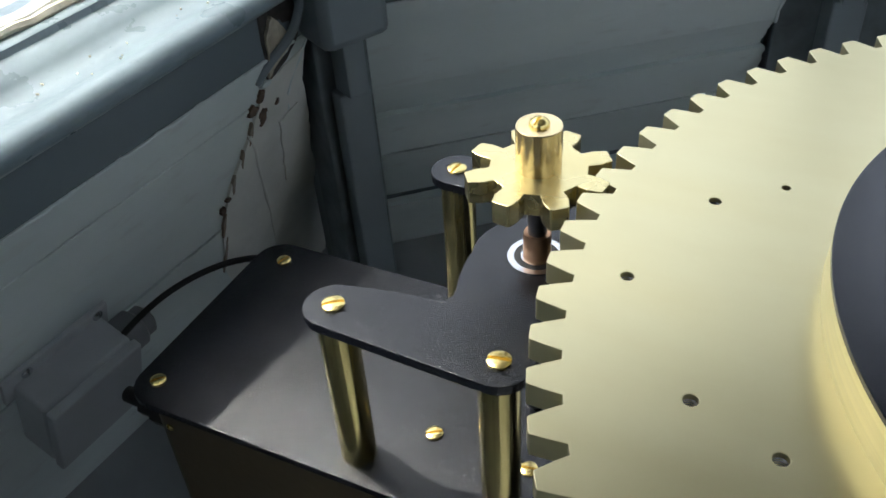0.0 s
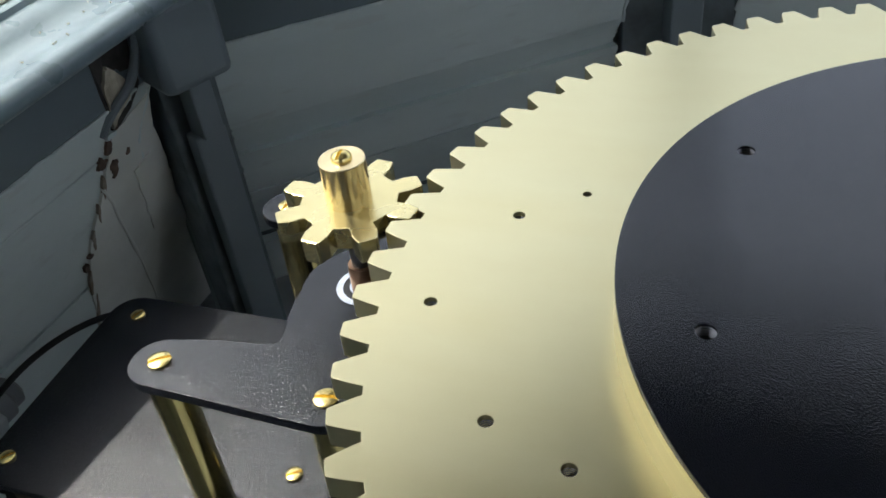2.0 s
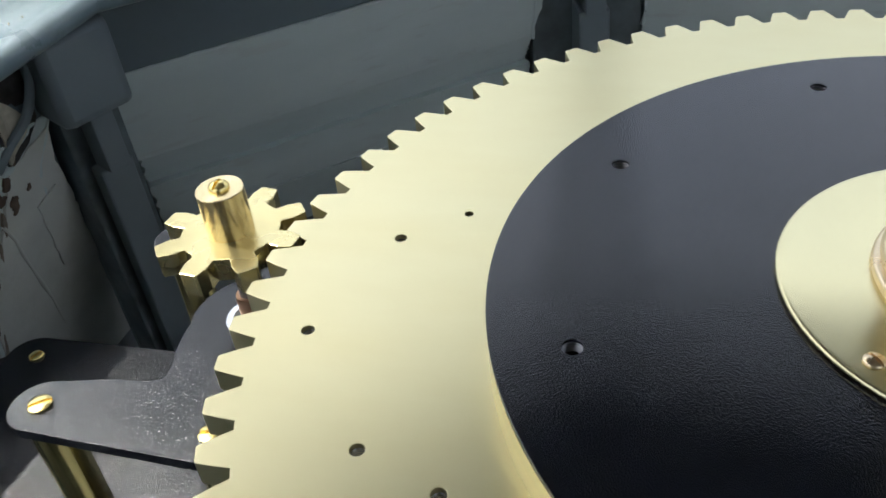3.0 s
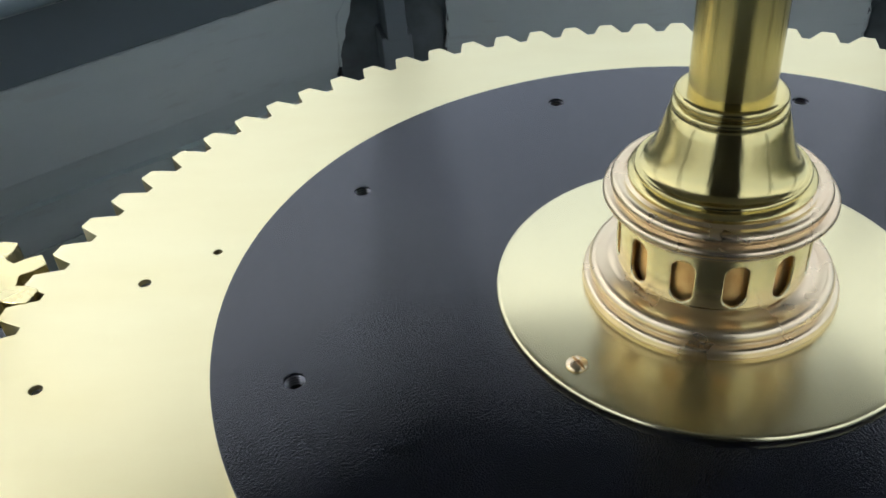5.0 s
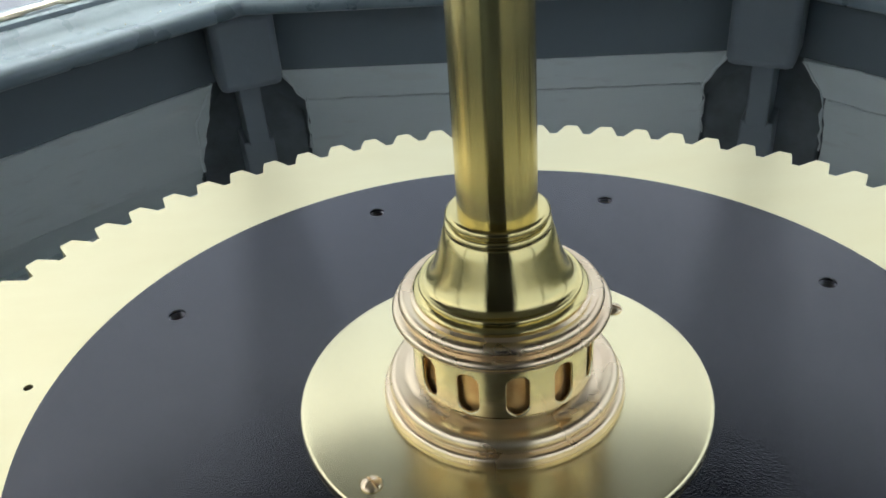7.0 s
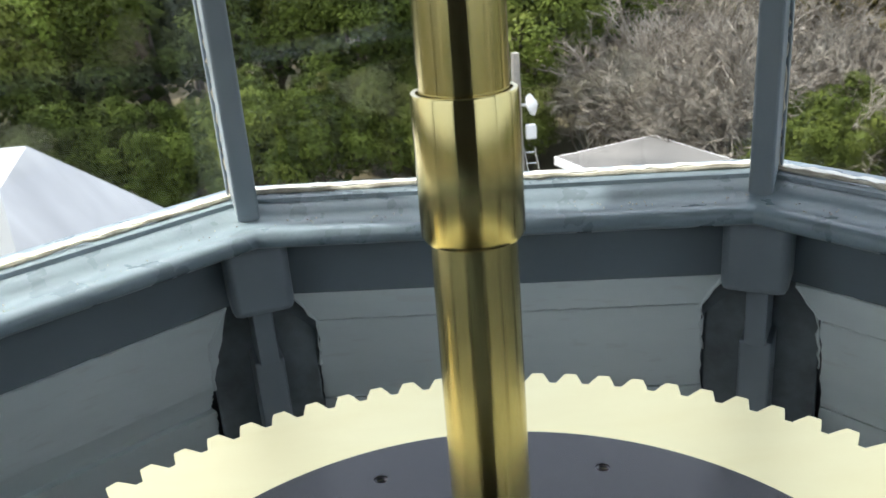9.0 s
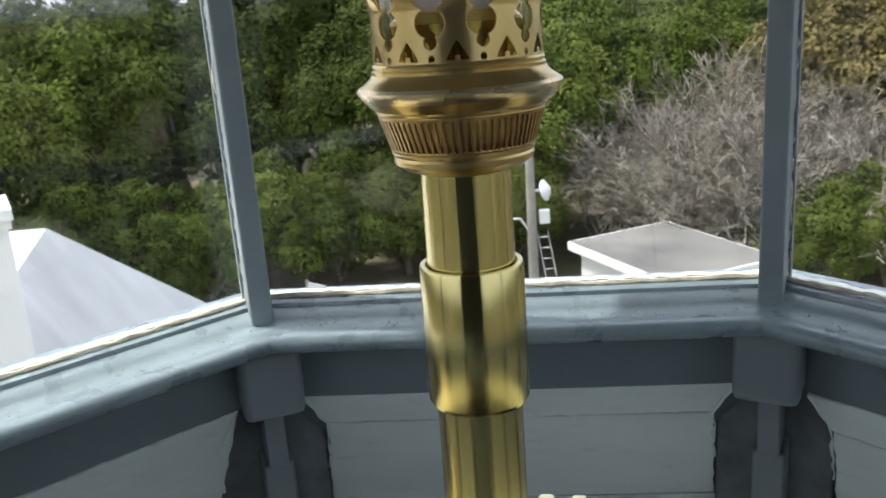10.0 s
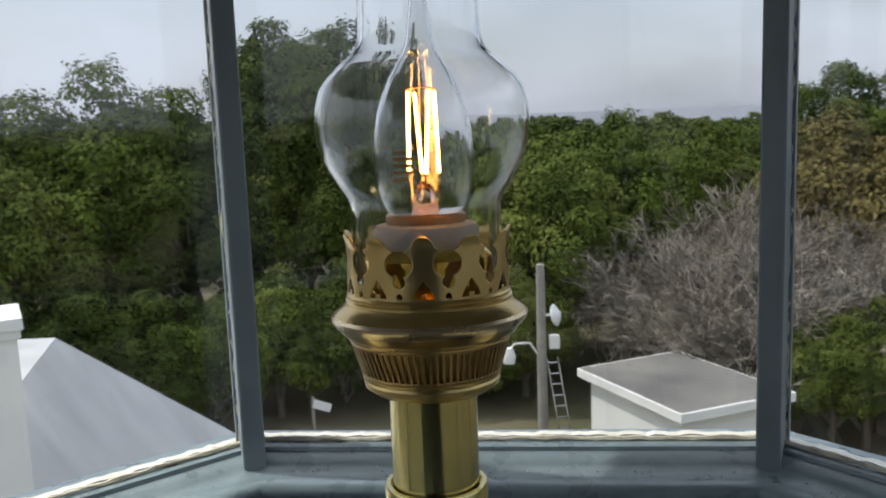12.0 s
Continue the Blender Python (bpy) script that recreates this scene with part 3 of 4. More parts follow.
def sill_litter(seed, sides, n):
    """Tiny paint flakes and dirt lying on the sill."""
    rnd = random.Random(seed)
    bm = bmesh.new()
    for _ in range(n):
        k = rnd.choice(sides)
        y = rnd.uniform(0.668, 0.704)
        x = rnd.uniform(-1, 1) * y * side_tan(k) * 0.95
        m = side_frame(k) @ pose(x, y, -0.0012 if y < 0.7 else 0.0, rnd.uniform(-20, 20), rnd.uniform(-20, 20), rnd.uniform(0, 360))
        w, l = rnd.uniform(0.0004, 0.0009), rnd.uniform(0.0007, 0.0022)
        box(-l / 2, l / 2, -w / 2, w / 2, -0.0003, 0.0009, bm, m)
    return bm


tagged(part("paint_flakes", sill_litter(5, (0, 1, 2, 7), 150), PUTTY, None, smooth=False), "tiny pale paint flakes and dirt on the sill", "flakes", kind="stuff")
tagged(part("dirt_specks", sill_litter(6, (0, 1, 2, 7), 36), RUST, None, smooth=False), "dark specks of dirt on the sill", "dirt", kind="stuff")

def ragged_strip(half, y0, y1, z0, z1, rnd):
    """A thin layer of old paint with an uneven top edge."""
    bm = bmesh.new()
    last = None
    for i in range(71):
        x = -half + 2 * half * i / 70
        top = z1 + rnd.uniform(-0.0016, 0.0012)
        ring = [bm.verts.new(c) for c in ((x, y0 + rnd.uniform(0, 0.0006), z0), (x, y0 + rnd.uniform(0, 0.0006), top), (x, y1, top - 0.001), (x, y1, z0))]
        if last:
            for k in range(4):
                bm.faces.new((last[k], last[(k + 1) % 4], ring[(k + 1) % 4], ring[k]))
        else:
            bm.faces.new(ring)
        last = ring
    bm.faces.new(list(reversed(last)))
    return bm


# panes with their putty
for k in range(8):
    rnd = random.Random(70 + k)
    win = thing("window_%d" % (k + 1), side_frame(k), "clear lantern window pane bedded in cream putty", "window", kind="structure")
    half = GLASS_A * side_tan(k) + 0.004
    # added panel, out of view: reflects dark like a person behind the camera
    if k == 4:
        part("panel", box(-half, half, 0.744, 0.766, 0.010, HEAD_Z - 0.03), DARK_STANDIN, win, smooth=False)
        tagged(win, "unseen near-black panel added as a dark shape for reflections", "panel")
        continue
    pane = part("pane", box(-half, half, 0.748, 0.752, 0.010, HEAD_Z - 0.03), WINDOW_GLASS, win, smooth=False)
    pane.visible_shadow = False
    pts = [(-half + 2 * half * i / 40, 0.741 + rnd.uniform(-0.0008, 0.0008), 0.0205 + rnd.uniform(-0.0015, 0.0015)) for i in range(41)]
    part("ledge", ragged_strip(half, 0.7545, 0.770, 0.0170, 0.0200, rnd), LEDGE_PAINT, win, "white flaking paint on the outer ledge", smooth=False)
    part("putty", tube(pts, [0.0032 + rnd.uniform(-0.0012, 0.0010) for _ in pts], 6), PUTTY, win, "flaking cream putty line")
    pts = [(-half + 2 * half * i / 60, 0.7368 + rnd.uniform(-0.0010, 0.0008), 0.0158 + rnd.uniform(-0.0006, 0.0006)) for i in range(61)]
    part("gap", tube(pts, [rnd.uniform(0.0004, 0.0028) for _ in pts], 6), TORN, win, "dark crack under the putty")
    for sgn in (-1, 1):
        pts = [(sgn * (half - 0.012) + rnd.uniform(-0.001, 0.001), 0.745, 0.02 + (HEAD_Z - 0.08) * i / 60) for i in range(61)]
        part("putty", tube(pts, [max(0.0006, 0.0028 + rnd.uniform(-0.0018, 0.0012)) for _ in pts], 6), PUTTY, win)


# ---------------------------------------------------------------- turntable
DRUM_R, DRUM_Z = 0.2074, 0.0228


def gear_outline(teeth, tip, root, tip_w, root_w, phase, swell=0.0):
    """tip_w, root_w: share of the pitch that a tooth takes at its tip and its root."""
    out = []
    p = 2 * math.pi / teeth
    for i in range(teeth):
        a = radians(phase) + p * i
        mid = (tip_w + root_w) / 2 + swell
        for r, w in ((root, -root_w), ((root + tip) / 2, -mid), (tip - 0.0006, -tip_w), (tip, -tip_w * 0.8), (tip, tip_w * 0.8), (tip - 0.0006, tip_w), ((root + tip) / 2, mid), (root, root_w)):
            out.append((r * math.cos(a + p * w / 2), r * math.sin(a + p * w / 2)))
    return out


gear = thing("ring_gear", LEAN.copy(), "large pale brushed brass ring gear lying flat round the drum", "gear")
holes = [(0.240, 165.9, 0.0023), (0.2655, 172.65, 0.0031), (0.290, -172.35, 0.0031), (0.264, -157.4, 0.0032), (0.238, -150.6, 0.0032)]
loops = [gear_outline(80, 0.328, 0.3135, 0.36, 0.80, 2.3), circle(0, 0, 0.190, 160)]
for r, a, s in holes:
    loops.append(circle(r * math.cos(radians(a)), r * math.sin(radians(a)), s, 20))
part("ring", plate(loops, -0.0125, 0.0), BRASS_PLATE, gear, smooth=False, bevel=0.0003)
for r, a, s in holes:
    th = bmesh.new()
    for i in range(5):
        z = -0.0028 - i * 0.0014
        lathe([(s, z), (s * 0.86, z - 0.0005), (s, z - 0.001)], 18, th, (r * math.cos(radians(a)), r * math.sin(radians(a))))
    part("thread", th, DARK_STEEL, gear)

drum = thing("drum", LEAN.copy(), "brass drum with a black textured top plate", "drum")
part("wall", lathe([(DRUM_R - 0.0001, -0.003), (DRUM_R - 0.0004, DRUM_Z - 0.0022)], 240), BRASS_TURNED, drum, "turned brass side of the drum")
top_loops = [circle(0, 0, DRUM_R, 240)]
for i in range(8):
    a = radians(18.2 + 45.2 * i)
    top_loops.append(circle(0.175 * math.cos(a), 0.175 * math.sin(a), 0.0042, 20))
top_loops.append(arc2((0.090, -0.107), 0.0125, 42, 222, 10) + arc2((0.116, -0.136), 0.0125, 222, 402, 10))
part("inner_floor", lathe([(0, 0.002), (DRUM_R - 0.004, 0.002)], 64), RUBBER, drum, "black inside of the drum")
part("top_plate", plate(top_loops, DRUM_Z - 0.003, DRUM_Z), BLACK_COAT, drum, "black textured top plate", smooth=False, bevel=0.0004)
for i in range(8):
    a = radians(18.2 + 45.2 * i)
    th = bmesh.new()
    for j in range(4):
        z = DRUM_Z - 0.0012 - j * 0.0013
        lathe([(0.0042, z), (0.0036, z - 0.0005), (0.0042, z - 0.001)], 18, th, (0.175 * math.cos(a), 0.175 * math.sin(a)))
    part("thread", th, DARK_STEEL, drum)
pedestal = thing("pedestal", LEAN.copy(), "dark round pedestal that carries the turntable", "pedestal")
part("column", lathe([(0, -0.60), (0.16, -0.60), (0.16, -0.02), (0.20, -0.016), (0.20, -0.0128), (0, -0.0128)], 64), BLACK_COAT, pedestal)

# ---------------------------------------------------------------- lamp
lamp = thing("oil_lamp", LEAN.copy(), "tall polished brass oil lamp with glass chimney and lit bulb", "lamp")
Z0 = DRUM_Z
foot = pose(-0.0004, -0.0016, 0)
part("flange", lathe([(0, Z0 + 0.0002), (0.0862, Z0 + 0.0002)] + arc(0.0862, Z0 + 0.0017, 0.0014, -80, 95, 8) + [(0.0845, Z0 + 0.0032), (0.04, Z0 + 0.0038), (0, Z0 + 0.0038)], 160), BRASS_SPUN, lamp, "wide spun brass flange").matrix_local = foot
part("base_ring", lathe([(0.036, Z0 + 0.0036), (0.0505, Z0 + 0.0036), (0.0512, Z0 + 0.005)] + arc(0.0492, Z0 + 0.0065, 0.0018, -20, 90, 4) + [(0.0478, Z0 + 0.0085)] + arc(0.0452, Z0 + 0.0115, 0.0034, -45, 100, 8) + [(0.0420, Z0 + 0.0146), (0.0402, Z0 + 0.0153), (0.0382, Z0 + 0.0162), (0.0365, Z0 + 0.0162)], 128), BRASS_PINK, lamp, "rosy moulded brass ring").matrix_local = foot


def slot_hole(a, z):
    a = (math.degrees(a) - 17.5) % 30.0 - 15.0
    x = radians(a) * 0.0378
    r = 0.0046
    zc = min(max(z, 0.0445), 0.0545)
    return x * x + (z - zc) ** 2 < r * r


part("slotted_cage", pierced(lambda z, a: 0.0378, Z0 + 0.0155, 0.066, slot_hole, 720, 54), BRASS_SPUN, lamp, solid=0.0014)
part("inner_tube", lathe([(0.0345, Z0 + 0.004), (0.0345, 0.066)], 64), AMBER_BRASS, lamp, "amber inner tube behind the slots")
part("cage_rim", lathe([(0.030, 0.0625), (0.0392, 0.0625), (0.0408, 0.0642), (0.0405, 0.0655), (0.0430, 0.0668)] + arc(0.0425, 0.0688, 0.0020, -60, 90, 6) + [(0.0408, 0.0712)] + arc(0.0392, 0.0733, 0.0024, -40, 100, 6) + [(0.0365, 0.0752), (0.0352, 0.0762), (0.020, 0.0762)], 128), BRASS_PINK, lamp, "rosy moulded brass rim")
part("neck", lathe([(0.030, 0.0760), (0.0350, 0.0760), (0.0352, 0.0776), (0.0344, 0.0786), (0.0326, 0.0792)] + arc(0.0318, 0.0803, 0.0012, -20, 110, 5) + [(0.0300, 0.0818), (0.0284, 0.0836), (0.0270, 0.0862), (0.0256, 0.0900), (0.0241, 0.0950), (0.0226, 0.1000), (0.0213, 0.1040), (0.0208, 0.1046)] + arc(0.0192, 0.1062, 0.0018, -30, 90, 5) + [(0.0190, 0.1088)] + arc(0.0185, 0.1102, 0.0019, -60, 90, 5) + [(0.0170, 0.1120), (0.0155, 0.1120)], 128), BRASS, lamp, "flared brass neck")
part("lower_tube", lathe([(0.0155, 0.100), (0.0155, 0.234)], 96), BRASS, lamp)
part("sleeve", lathe([(0.0155, 0.2330), (0.0172, 0.2330), (0.0184, 0.2350), (0.0184, 0.2838), (0.0180, 0.2846), (0.0164, 0.2846), (0.0162, 0.2825), (0.0155, 0.2825)], 96), BRASS, lamp)
part("upper_tube", lathe([(0.0155, 0.28), (0.0155, 0.3185)], 96), BRASS, lamp)
part("bell", lathe([(0.0150, 0.3172), (0.0172, 0.3180), (0.0205, 0.3190), (0.0222, 0.3202), (0.0236, 0.3212), (0.0240, 0.3230), (0.0236, 0.3239), (0.0243, 0.3247), (0.0244, 0.3256), (0.0237, 0.3263)], 96), BRASS_BURNER, lamp)


def vent_hole(a, z):
    turn = (math.degrees(a) + (z - 0.3318) * 150) % 5.0
    return turn < 2.8 and 0.3269 < z < 0.3366


part("vent_ring", pierced(lambda z, a: 0.0237 + (z - 0.326) * 0.31, 0.3259, 0.3382, vent_hole, 720, 26), BRASS_OLD, lamp, "dark brass ring with upright vents", solid=0.0008)
part("vent_core", lathe([(0.0200, 0.3259), (0.0218, 0.3384)], 64), BRASS_OLD, lamp)
part("burner_rim", lathe([(0.0262, 0.3378), (0.0280, 0.3378), (0.0288, 0.3386), (0.0290, 0.3394), (0.0304, 0.3402), (0.0325, 0.3430), (0.0338, 0.3448), (0.0340, 0.3460), (0.0335, 0.3468), (0.0312, 0.3484), (0.0298, 0.3496), (0.0290, 0.3510), (0.0280, 0.3512)], 128), BRASS_BURNER, lamp, "wide sharp brass burner rim")
part("burner_edge", lathe([(0.0322, 0.3424), (0.0339, 0.3444), (0.03425, 0.3459), (0.0336, 0.3470)], 128), BRASS_PINK, lamp, "rosy worn edge")
part("gallery_ring", lathe([(0.0280, 0.3508), (0.0288, 0.3510), (0.0290, 0.3520), (0.0282, 0.3526), (0.0286, 0.3536), (0.0280, 0.3546), (0.0276, 0.3552)], 96), BRASS_BURNER, lamp)


def gallery_hole(a, z):
    """Crown of round-headed petals: arched windows and small round holes below, waisted openings between."""
    pitch = 360.0 / 11
    ax = abs(radians((math.degrees(a) - 267.0 + pitch / 2) % pitch - pitch / 2) * 27.5)     # millimetres from the middle of a petal
    u = radians(pitch / 2) * 27.5 - ax
    y = (z - 0.3535) * 1000
    if y < 1.2:
        return False
    if u * u + (y - 2.3) ** 2 < 1.1:
        return True
    if 1.6 < y < 7.6 and ax < 3.5 * (1 - ((y - 1.6) / 6.0) ** 1.4):
        return not (ax < 0.8 and y < 3.0)
    if u * u + (y - 7.2) ** 2 < 4.2 or (u / 4.6) ** 2 + ((y - 12.8) / 4.3) ** 2 < 1:
        return True
    if 16.2 < y <= 18.4:
        return ax > 5.9 - max(0.0, y - 17.0) * 1.6
    if y > 18.4:
        return ax > 3.7 * math.sqrt(max(0.0, 1 - ((y - 18.4) / 3.3) ** 2))
    return False


part("gallery", pierced(lambda z, a: 0.0275 + max(0.0, z - 0.3700) ** 2 * 60, 0.3535, 0.3752, gallery_hole, 960, 64), BRASS_BURNER, lamp, "pierced brass crown of scalloped petals", solid=0.0006)
part("inner_cup", lathe([(0.0250, 0.3545), (0.0215, 0.3560), (0.0222, 0.366), (0.019, 0.3695)], 64), GOLD_CUP, lamp, "amber brass inner cup")
part("socket", lathe([(0.0135, 0.362), (0.0176, 0.3665), (0.0181, 0.3690), (0.0181, 0.3745), (0.0172, 0.3768), (0.0140, 0.3775), (0.0135, 0.3770)], 64), CERAMIC, lamp, "grey-white ceramic bulb socket")
part("bulb_collar", lathe([(0.0, 0.3770), (0.0136, 0.3770), (0.0138, 0.3800), (0.0130, 0.3808), (0.0, 0.3808)], 64), COPPER, lamp, "copper coloured bulb collar")
chimney_out = [(0.0258, 0.3545), (0.0258, 0.3800), (0.0261, 0.3840), (0.0272, 0.3872), (0.0293, 0.3902), (0.0328, 0.3960), (0.0350, 0.4010), (0.0362, 0.4062), (0.0366, 0.4115), (0.0361, 0.4175), (0.0346, 0.4228), (0.0318, 0.4268), (0.0282, 0.4303), (0.0246, 0.4333), (0.0220, 0.4362), (0.0208, 0.4400), (0.0204, 0.4460), (0.0202, 0.5600)]
part("chimney", lathe(chimney_out + [(r - 0.0012, z) for r, z in reversed(chimney_out)], 96, closed=True), LAMP_GLASS, lamp, "clear bulbous glass chimney")
bulb_out = [(0.0124, 0.3806), (0.0145, 0.3840), (0.0162, 0.3890), (0.0171, 0.3950), (0.0172, 0.4020), (0.0166, 0.4090), (0.0154, 0.4150), (0.0136, 0.4205), (0.0113, 0.4255), (0.0086, 0.4300), (0.0062, 0.4342), (0.0047, 0.4390), (0.0040, 0.4450), (0.0028, 0.4520), (0.0012, 0.4575), (0.0, 0.4585)]
bulb = part("bulb", lathe(bulb_out + [(max(0.0, r - 0.0006), z - 0.0006) for r, z in reversed(bulb_out)], 64, closed=True), LAMP_GLASS, lamp, "clear flame-shaped bulb")
for i in range(4):
    a = radians(8 + 90 * i)
    part("filament", tube([(0.0052 * math.cos(a), 0.0052 * math.sin(a), 0.3945), (0.0050 * math.cos(a + 0.35), 0.0050 * math.sin(a + 0.35), 0.4215)], 0.0007, 8), FILAMENT, bulb, "bright warm filament")
part("stem", lathe([(0.0, 0.3808), (0.0050, 0.3808), (0.0042, 0.386), (0.0022, 0.391), (0.0, 0.393)], 24), LAMP_GLASS, bulb)
for i in range(4):
    a = radians(8 + 90 * i)
    part("lead", tube([(0.002 * math.cos(a), 0.002 * math.sin(a), 0.389), (0.0052 * math.cos(a), 0.0052 * math.sin(a), 0.3945)], 0.00022, 6), COPPER, bulb)
part("support", tube([(-0.005, 0, 0.4222), (0.0, 0.001, 0.4232), (0.005, 0, 0.4222)], 0.0003, 6), COPPER, bulb)
for i in range(5):
    z = 0.3925 + 0.0022 * i
    w = (0.30, 0.42, 0.36, 0.44, 0.26)[i]
    bar = bmesh.new()
    ring = [(radians(236) + w * s / 6) for s in range(7)]
    lo = [bar.verts.new((0.01735 * math.cos(t), 0.01735 * math.sin(t), z)) for t in ring]
    up = [bar.verts.new((0.01735 * math.cos(t), 0.01735 * math.sin(t), z + 0.0011)) for t in ring]
    for s in range(6):
        bar.faces.new((lo[s], lo[s + 1], up[s + 1], up[s]))
    part("print", bar, PRINT, bulb, "line of unreadable amber print")
slotted_screw("flange_screw", -0.0570, -0.0530, Z0 + 0.0030, 0.0042, lamp, 35, mat=BRASS_PINK)
slotted_screw("flange_screw", 0.0575, 0.0444, Z0 + 0.0030, 0.0042, lamp, 60, mat=BRASS_PINK)

# ---------------------------------------------------------------- pinion and drive
AX, AY = -0.3570, 0.0310
pinion = thing("pinion_gear", LEAN @ pose(AX, AY, 0), "small eight-toothed brass pinion with a turned hub", "gear")
part("teeth", plate([gear_outline(8, 0.0405, 0.0270, 0.34, 0.60, 36.2, 0.05)], -0.0130, 0.0006), PINION_BRASS, pinion, smooth=False, bevel=0.0003)
part("hub", lathe([(0, 0.0), (0.0126, 0.0), (0.0126, 0.0262), (0.0122, 0.0266), (0, 0.0266)], 64), HUB_BRASS, pinion, "turned brass hub")
slotted_screw("screw", 0, 0, 0.0266, 0.0056, pinion, -5, dome=0.55)

bracket = thing("gear_bracket", LEAN.copy(), "black enamelled bracket plate on three brass posts", "bracket")
PZ = -0.062
S1, S2, S3 = (-0.4465, -0.0513), (-0.3446, -0.0559), (-0.4393, 0.0974)


outline = arc2(S1, 0.0175, 95, 268, 16) + arc2((S2[0], S2[1]), 0.0178, -92, 0, 8) + [(-0.3268, 0.10)] + arc2((-0.340, 0.1015), 0.0135, 0, 90, 6)
outline += arc2(S3, 0.0175, 90, 275, 16) + [(-0.400, 0.0780)] + arc2((AX, AY), 0.0385, 120, 196, 14) + [(-0.3940, 0.0120), (-0.3918, -0.0030), (-0.3888, -0.0125), (-0.3880, -0.0190), (-0.3893, -0.0234), (-0.3940, -0.0257), (-0.4060, -0.0268), (-0.4220, -0.0285)]
part("plate", plate([outline, circle(AX, AY, 0.0175, 32)], PZ - 0.0065, PZ), BRACKET_COAT, bracket, "black textured plate", smooth=False, bevel=0.0007)
for x, y in (S1, S2, S3):
    part("post", lathe([(0, -0.192), (0.0116, -0.192), (0.0116, PZ - 0.0066), (0, PZ - 0.0066)], 48, centre=(x, y)), BRASS, bracket, "turned brass post")
for i, (x, y) in enumerate((S1, S2, S3)):
    slotted_screw("screw", x, y, PZ, 0.0066, bracket, (-52, -80, -10)[i], dome=0.15)
bearing = thing("ball_bearing", LEAN @ pose(AX, AY, PZ), "round steel ball bearing set in the plate", "bearing")
part("outer_ring", lathe([(0.0135, -0.006), (0.0174, -0.006), (0.0174, 0.0006), (0.0135, 0.0006)], 48, closed=True), STEEL, bearing)
part("seal", lathe([(0.0095, -0.004), (0.0135, -0.004), (0.0135, 0.0001), (0.0095, 0.0001)], 48, closed=True), RUBBER, bearing)
part("inner_ring", lathe([(0.0055, -0.006), (0.0095, -0.006), (0.0095, 0.0008), (0.0055, 0.0008)], 48, closed=True), STEEL, bearing)
shaft = thing("drive_shaft", LEAN @ pose(AX, AY, 0), "steel drive shaft with a copper collar", "shaft")
part("rod", lathe([(0, -0.19), (0.0056, -0.19), (0.0056, -0.0131), (0, -0.0131)], 32), DARK_STEEL, shaft)
part("collar", lathe([(0.0057, PZ + 0.001), (0.0082, PZ + 0.001), (0.0082, PZ + 0.0165), (0.0078, PZ + 0.018), (0.0057, PZ + 0.018)], 32), COPPER, shaft, "brown copper collar")

motor = thing("motor_housing", LEAN.copy(), "black lidded motor housing with brass screws", "housing")


def rounded_rect(x0, x1, y0, y1, r, n=8):
    out = []
    for cx, cy, a in ((x1 - r, y1 - r, 0), (x0 + r, y1 - r, 90), (x0 + r, y0 + r, 180), (x1 - r, y0 + r, 270)):
        out += arc2((cx, cy), r, a, a + 90, n)
    return out


part("lid", plate([rounded_rect(-0.628, -0.285, -0.0745, 0.116, 0.022)], -0.196, -0.190), BRACKET_COAT, motor, "black textured lid", smooth=False, bevel=0.0008)
part("body", plate([rounded_rect(-0.618, -0.30, -0.066, 0.107, 0.016)], -0.575, -0.1962), BROWN_PANEL, motor, "dark brown panel body", smooth=False)
for i, (x, y) in enumerate(((-0.6022, 0.0951), (-0.6111, -0.0537), (-0.4077, -0.0193), (-0.3404, -0.0218))):
    slotted_screw("screw", x, y, -0.190, 0.0058, motor, (-20, -40, -55, -80)[i], dome=0.15)
slotted_screw("side_screw", -0.603, -0.0662, -0.222, 0.0030, motor, 10).matrix_local = pose(-0.600, -0.0662, -0.222, 90, 0, 0)
gland = thing("cable_gland", LEAN @ pose(-0.618, -0.045, -0.235), "black rubber cable gland on the housing", "gland")
part("nut", lathe([(0, 0), (0.014, 0), (0.014, 0.012), (0.011, 0.014), (0.011, 0.026), (0, 0.026)], 8), RUBBER, gland).matrix_local = pose(0, 0, 0, 0, -90, 0)
part("sleeve", lathe([(0, 0.02), (0.0075, 0.02), (0.0065, 0.045), (0, 0.045)], 16), RUBBER, gland).matrix_local = pose(0, 0, 0, 0, -90, 0)

# junction box on the wall behind
jbox = thing("junction_box", side_frame(2) @ pose(-0.083, wall_a(-0.350), -0.350, 20.8, 0, 0), "grey plastic junction box screwed to the boards", "junction box")
part("body", box(-0.052, 0.052, -0.046, -0.001, -0.052, 0.052), GREY_BOX, jbox, bevel=0.005)
part("lid", box(-0.053, 0.053, -0.057, -0.0463, -0.053, 0.053), GREY_BOX, jbox, "lighter grey screwed lid", bevel=0.002)
part("flange", box(-0.062, 0.060, -0.006, -0.0005, 0.030, 0.066), GREY_BOX, jbox, bevel=0.001)
for x in (-0.036, 0.047):
    slotted_screw("screw", x, 0, 0, 0.0058, jbox, 0, mat=STEEL).matrix_local = pose(x, -0.006, 0.058, 90, 0, 0)
part("hub", lathe([(0, 0), (0.021, 0), (0.021, 0.022), (0.0165, 0.026), (0.0165, 0.036), (0.011, 0.040), (0, 0.040)], 24), HUB_GREY, jbox, "dark grey cable hub").matrix_local = pose(0.052, -0.026, 0.026, 0, 90, 0)
conduit = thing("conduit", None, "slate painted cable running down beside the post block", "cable")
